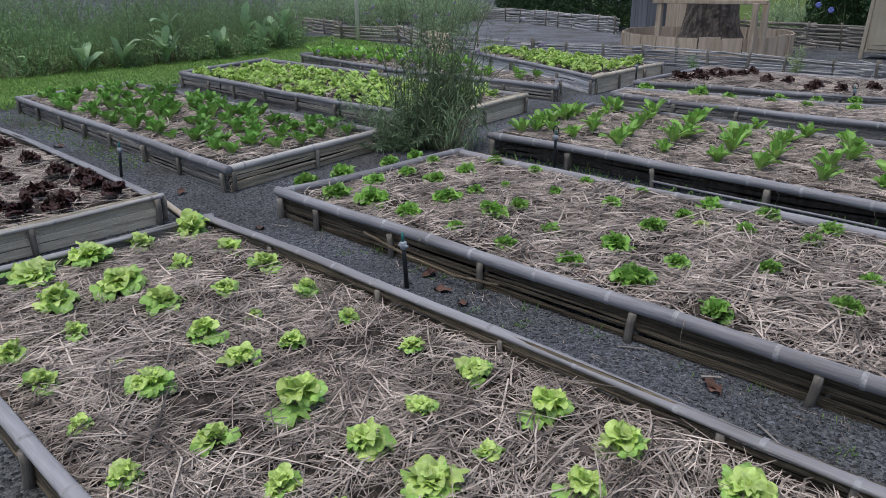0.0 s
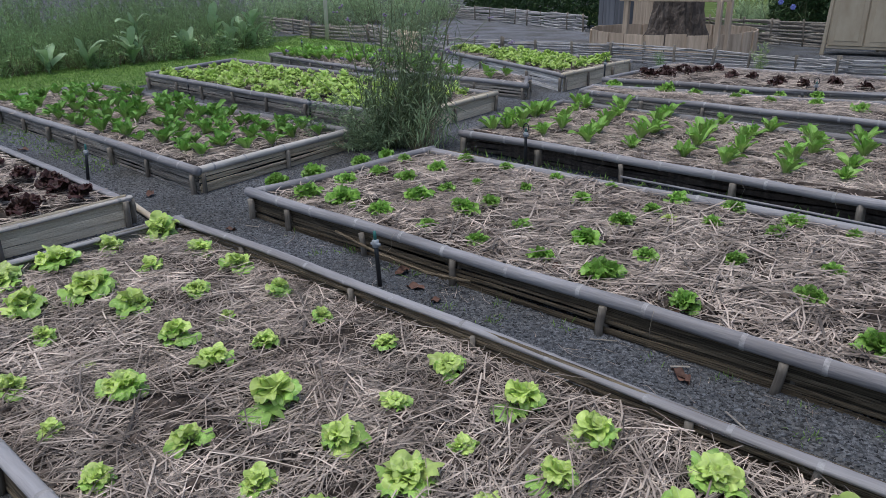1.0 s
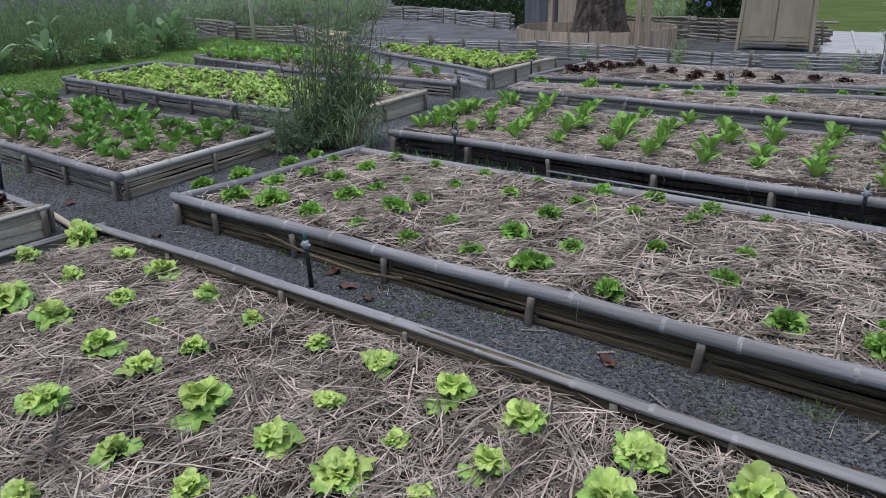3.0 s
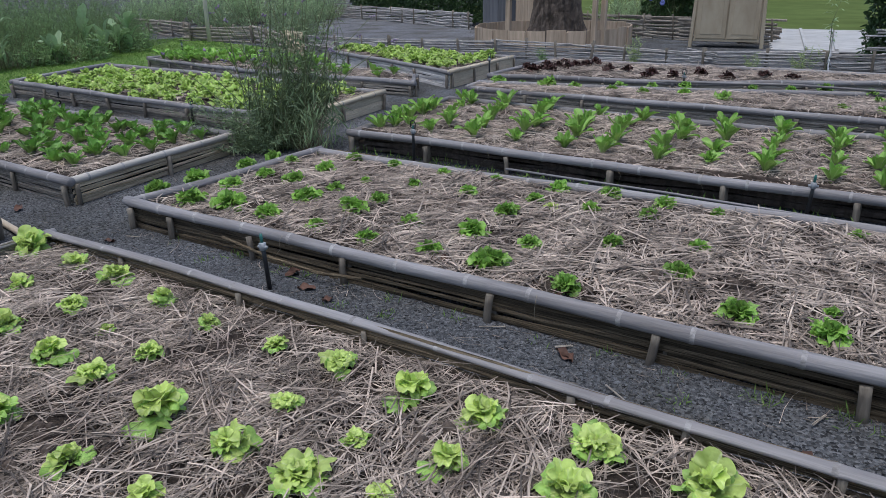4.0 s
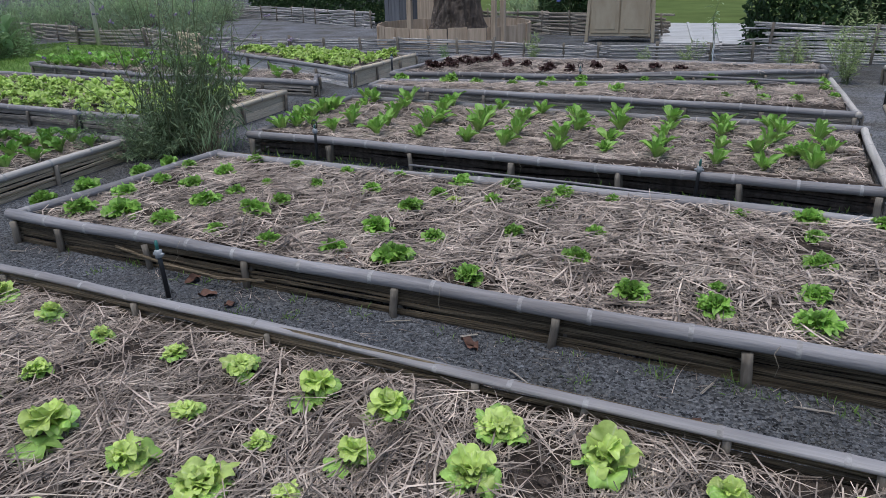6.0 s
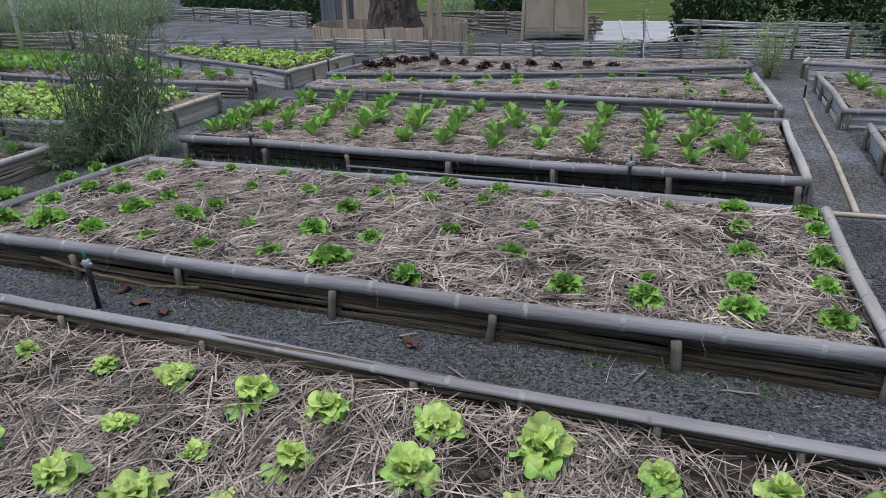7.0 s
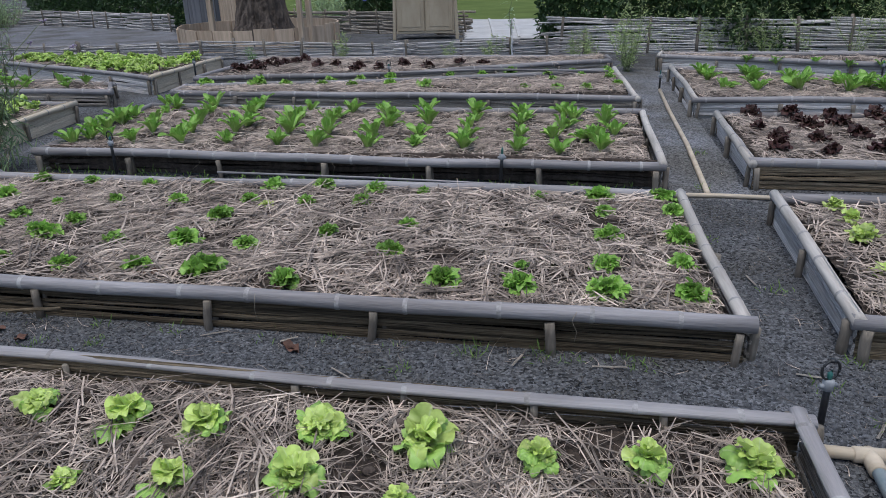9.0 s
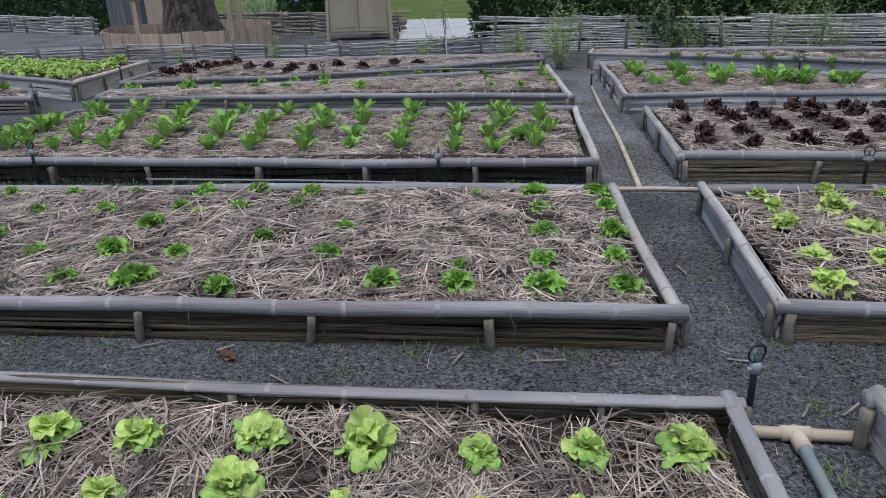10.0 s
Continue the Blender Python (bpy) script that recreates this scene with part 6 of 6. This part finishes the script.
feathery(4.85, 11.9, 1.0, 0.3, 18, 85, "bushy green plant before the tall fence", 30, FEATHER)
feathery(-5.3, 12.0, 0.28, 0.08, 6, 89, "small green plant before the low fence", 30, WEEDLEAF)


def sapling():
    r = np.random.default_rng(101)
    ob = new("sapling")
    ob.location = (-0.82, 11.85, 0)
    tagged(ob, "thin staked sapling tied with white ribbon", "sapling")
    part("stake", tube_mesh("stake", [(0.03, 0, 0), (0.02, 0, 0.7)], [0.012, 0.010], 7), POLE_TAN, ob)
    part("trunk", tube_mesh("trunk", [(0, 0, 0), (0.01, 0.01, 0.4), (-0.02, 0, 0.8), (0.05, 0, 1.1)], [0.008, 0.007, 0.005, 0.003], 6), STEM, ob)
    for k in range(26):
        co, f, uv = leaf_arrays(0.16 * r.uniform(0.7, 1.2), 0.028, r.uniform(0, 50), r.uniform(-80, -30), r, "blade", 0, 1, 0.2, 6, 3)
        part("leaf", mesh_np("leaf", rot_z(co, r.uniform(0, 6.28)), f, uv[f.ravel()]), BUSHLEAF, ob, Matrix.Translation((r.normal(0, 0.02), r.normal(0, 0.02), r.uniform(0.55, 1.1))))
    for k in range(5):
        pts = [(0.02 + r.normal(0, 0.01), -0.02, 0.45 - 0.07 * k), (0.03 + r.normal(0, 0.02), -0.03, 0.36 - 0.07 * k), (0.04 + r.normal(0, 0.03), -0.02, 0.24 - 0.05 * k)]
        part("ribbon", tube_mesh("ribbon", pts, [0.006, 0.012, 0.005], 5), RIBBON, ob, None, "white plastic ribbon")


sapling()


# ---- litter ----
def dead_leaf(x, y, z, s, seed, rot):
    r = np.random.default_rng(seed)
    co, f, uv = leaf_arrays(s, s * 0.6, r.uniform(0, 14), r.uniform(-16, 8), r, "blade", 0.012, 1.5, 0.35, 8, 5)
    tagged(part("dead_leaf", mesh_np("dead_leaf", co, f, uv[f.ravel()]), DEADLEAF, None, pose(x, y, z, 0, 0, rot)), "curled reddish brown dead leaf on the ground", "dead leaf", "dead leaves")


for k, (x, y, s) in enumerate(((-0.88, 2.655, .09), (-0.83, 2.63, .075), (-2.25, 2.62, .1), (-2.1, 2.58, .07), (-5.0, 2.55, .1), (-7.4, 2.6, .12), (-3.9, 2.5, .07), (0.1, 2.45, .06), (-2.5, 2.66, .1))):
    dead_leaf(x, y, 0.012, s, 700 + k, RNG.uniform(0, 360))
for k, (x, y, z) in enumerate(((-0.95, 2.95, 0.165), (0.4, 1.55, 0.125), (-1.65, 3.02, 0.16))):
    dead_leaf(x, y, z, 0.12, 720 + k, RNG.uniform(0, 360))


def scrap(x, y, ln, rot, seed):
    r = np.random.default_rng(seed)
    me = slat_mesh(ln, 0.010, 0.002, r, 0.003)
    tagged(part("bamboo_scrap", me, SLAT_GREY, None, pose(x, y, 0.014, 90, 0, rot)), "split bamboo scrap lying on the gravel", "bamboo scrap", "bamboo scraps")


for k, (x, y, ln, rot) in enumerate(((-0.62, 2.5, .13, -35), (-0.92, 2.68, .08, 40), (0.42, 2.66, .14, 5), (0.1, 2.62, .1, 70), (1.22, 3.55, .12, 100), (1.36, 2.33, .1, 60), (1.5, 2.35, .12, 40), (1.62, 5.25, .15, 140), (-3.85, 2.62, .09, 20),
                                     (1.2, 2.72, .12, -8), (-1.3, 2.68, .12, 30))):
    scrap(x, y, ln, rot, 740 + k)
for k in range(16):
    small_tuft(-3.4 + 0.27 * k + RNG.normal(0, 0.08), 2.735 + RNG.normal(0, 0.015), int(RNG.integers(5, 14)), RNG.uniform(0.03, 0.075), 640 + k)


def twine(x, y, z, seed):
    r = np.random.default_rng(seed)
    pts = [(0, 0, 0), (r.normal(0, 0.01), -0.02, -0.03), (r.normal(0, 0.02), -0.02, -0.08), (r.normal(0, 0.03), -0.012, -0.13)]
    tagged(part("twine", tube_mesh("twine", pts, [0.0014] * 4, 4), TWINE, None, Matrix.Translation((x, y, z))), "loose end of twine hanging from a bed rail", "twine", "twine ends")


for k, (x, y, z) in enumerate(((-1.05, 2.762, 0.2), (0.35, 2.762, 0.2), (-2.6, 2.762, 0.2), (-1.5, 5.11, 0.21), (-0.9, 5.11, 0.21), (1.8, 5.225, 0.215), (-2.6, 5.12, 0.21), (2.4, 5.225, 0.215))):
    twine(x, y, z, 760 + k)


def path_litter(rects, n, seed):
    """Straws, stalks and twigs fallen on the gravel."""
    r = np.random.default_rng(seed)
    pts = np.vstack([np.stack([r.uniform(x0, x1, n), r.uniform(y0, y1, n), np.full(n, 0.008)], 1) for x0, x1, y0, y1 in rects])
    m = len(pts)
    a = r.uniform(0, 6.28, m)
    ln = r.lognormal(-2.9, 0.5, m)
    tips = pts + np.stack([np.cos(a) * ln, np.sin(a) * ln, r.uniform(0.0, 0.25, m) * ln], 1)
    co, f, _ = stems_arrays(pts, tips, r.uniform(0.001, 0.0026, m), r, 0.12)
    tagged(part("path_litter", mesh_np("path_litter", co, f), STRAW), "fallen straws and twigs on the gravel path", "litter", kind="stuff")


path_litter([(-4.0, 1.3, 2.24, 2.78), (-3.8, 1.2, 2.64, 2.78), (1.05, 1.5, 1.6, 5.0)], 120, 801)
path_litter([(-4.85, -4.0, 2.3, 5.0), (0.95, 1.45, 5.1, 9.5), (-3.9, 0.8, 4.66, 5.1)], 60, 802)
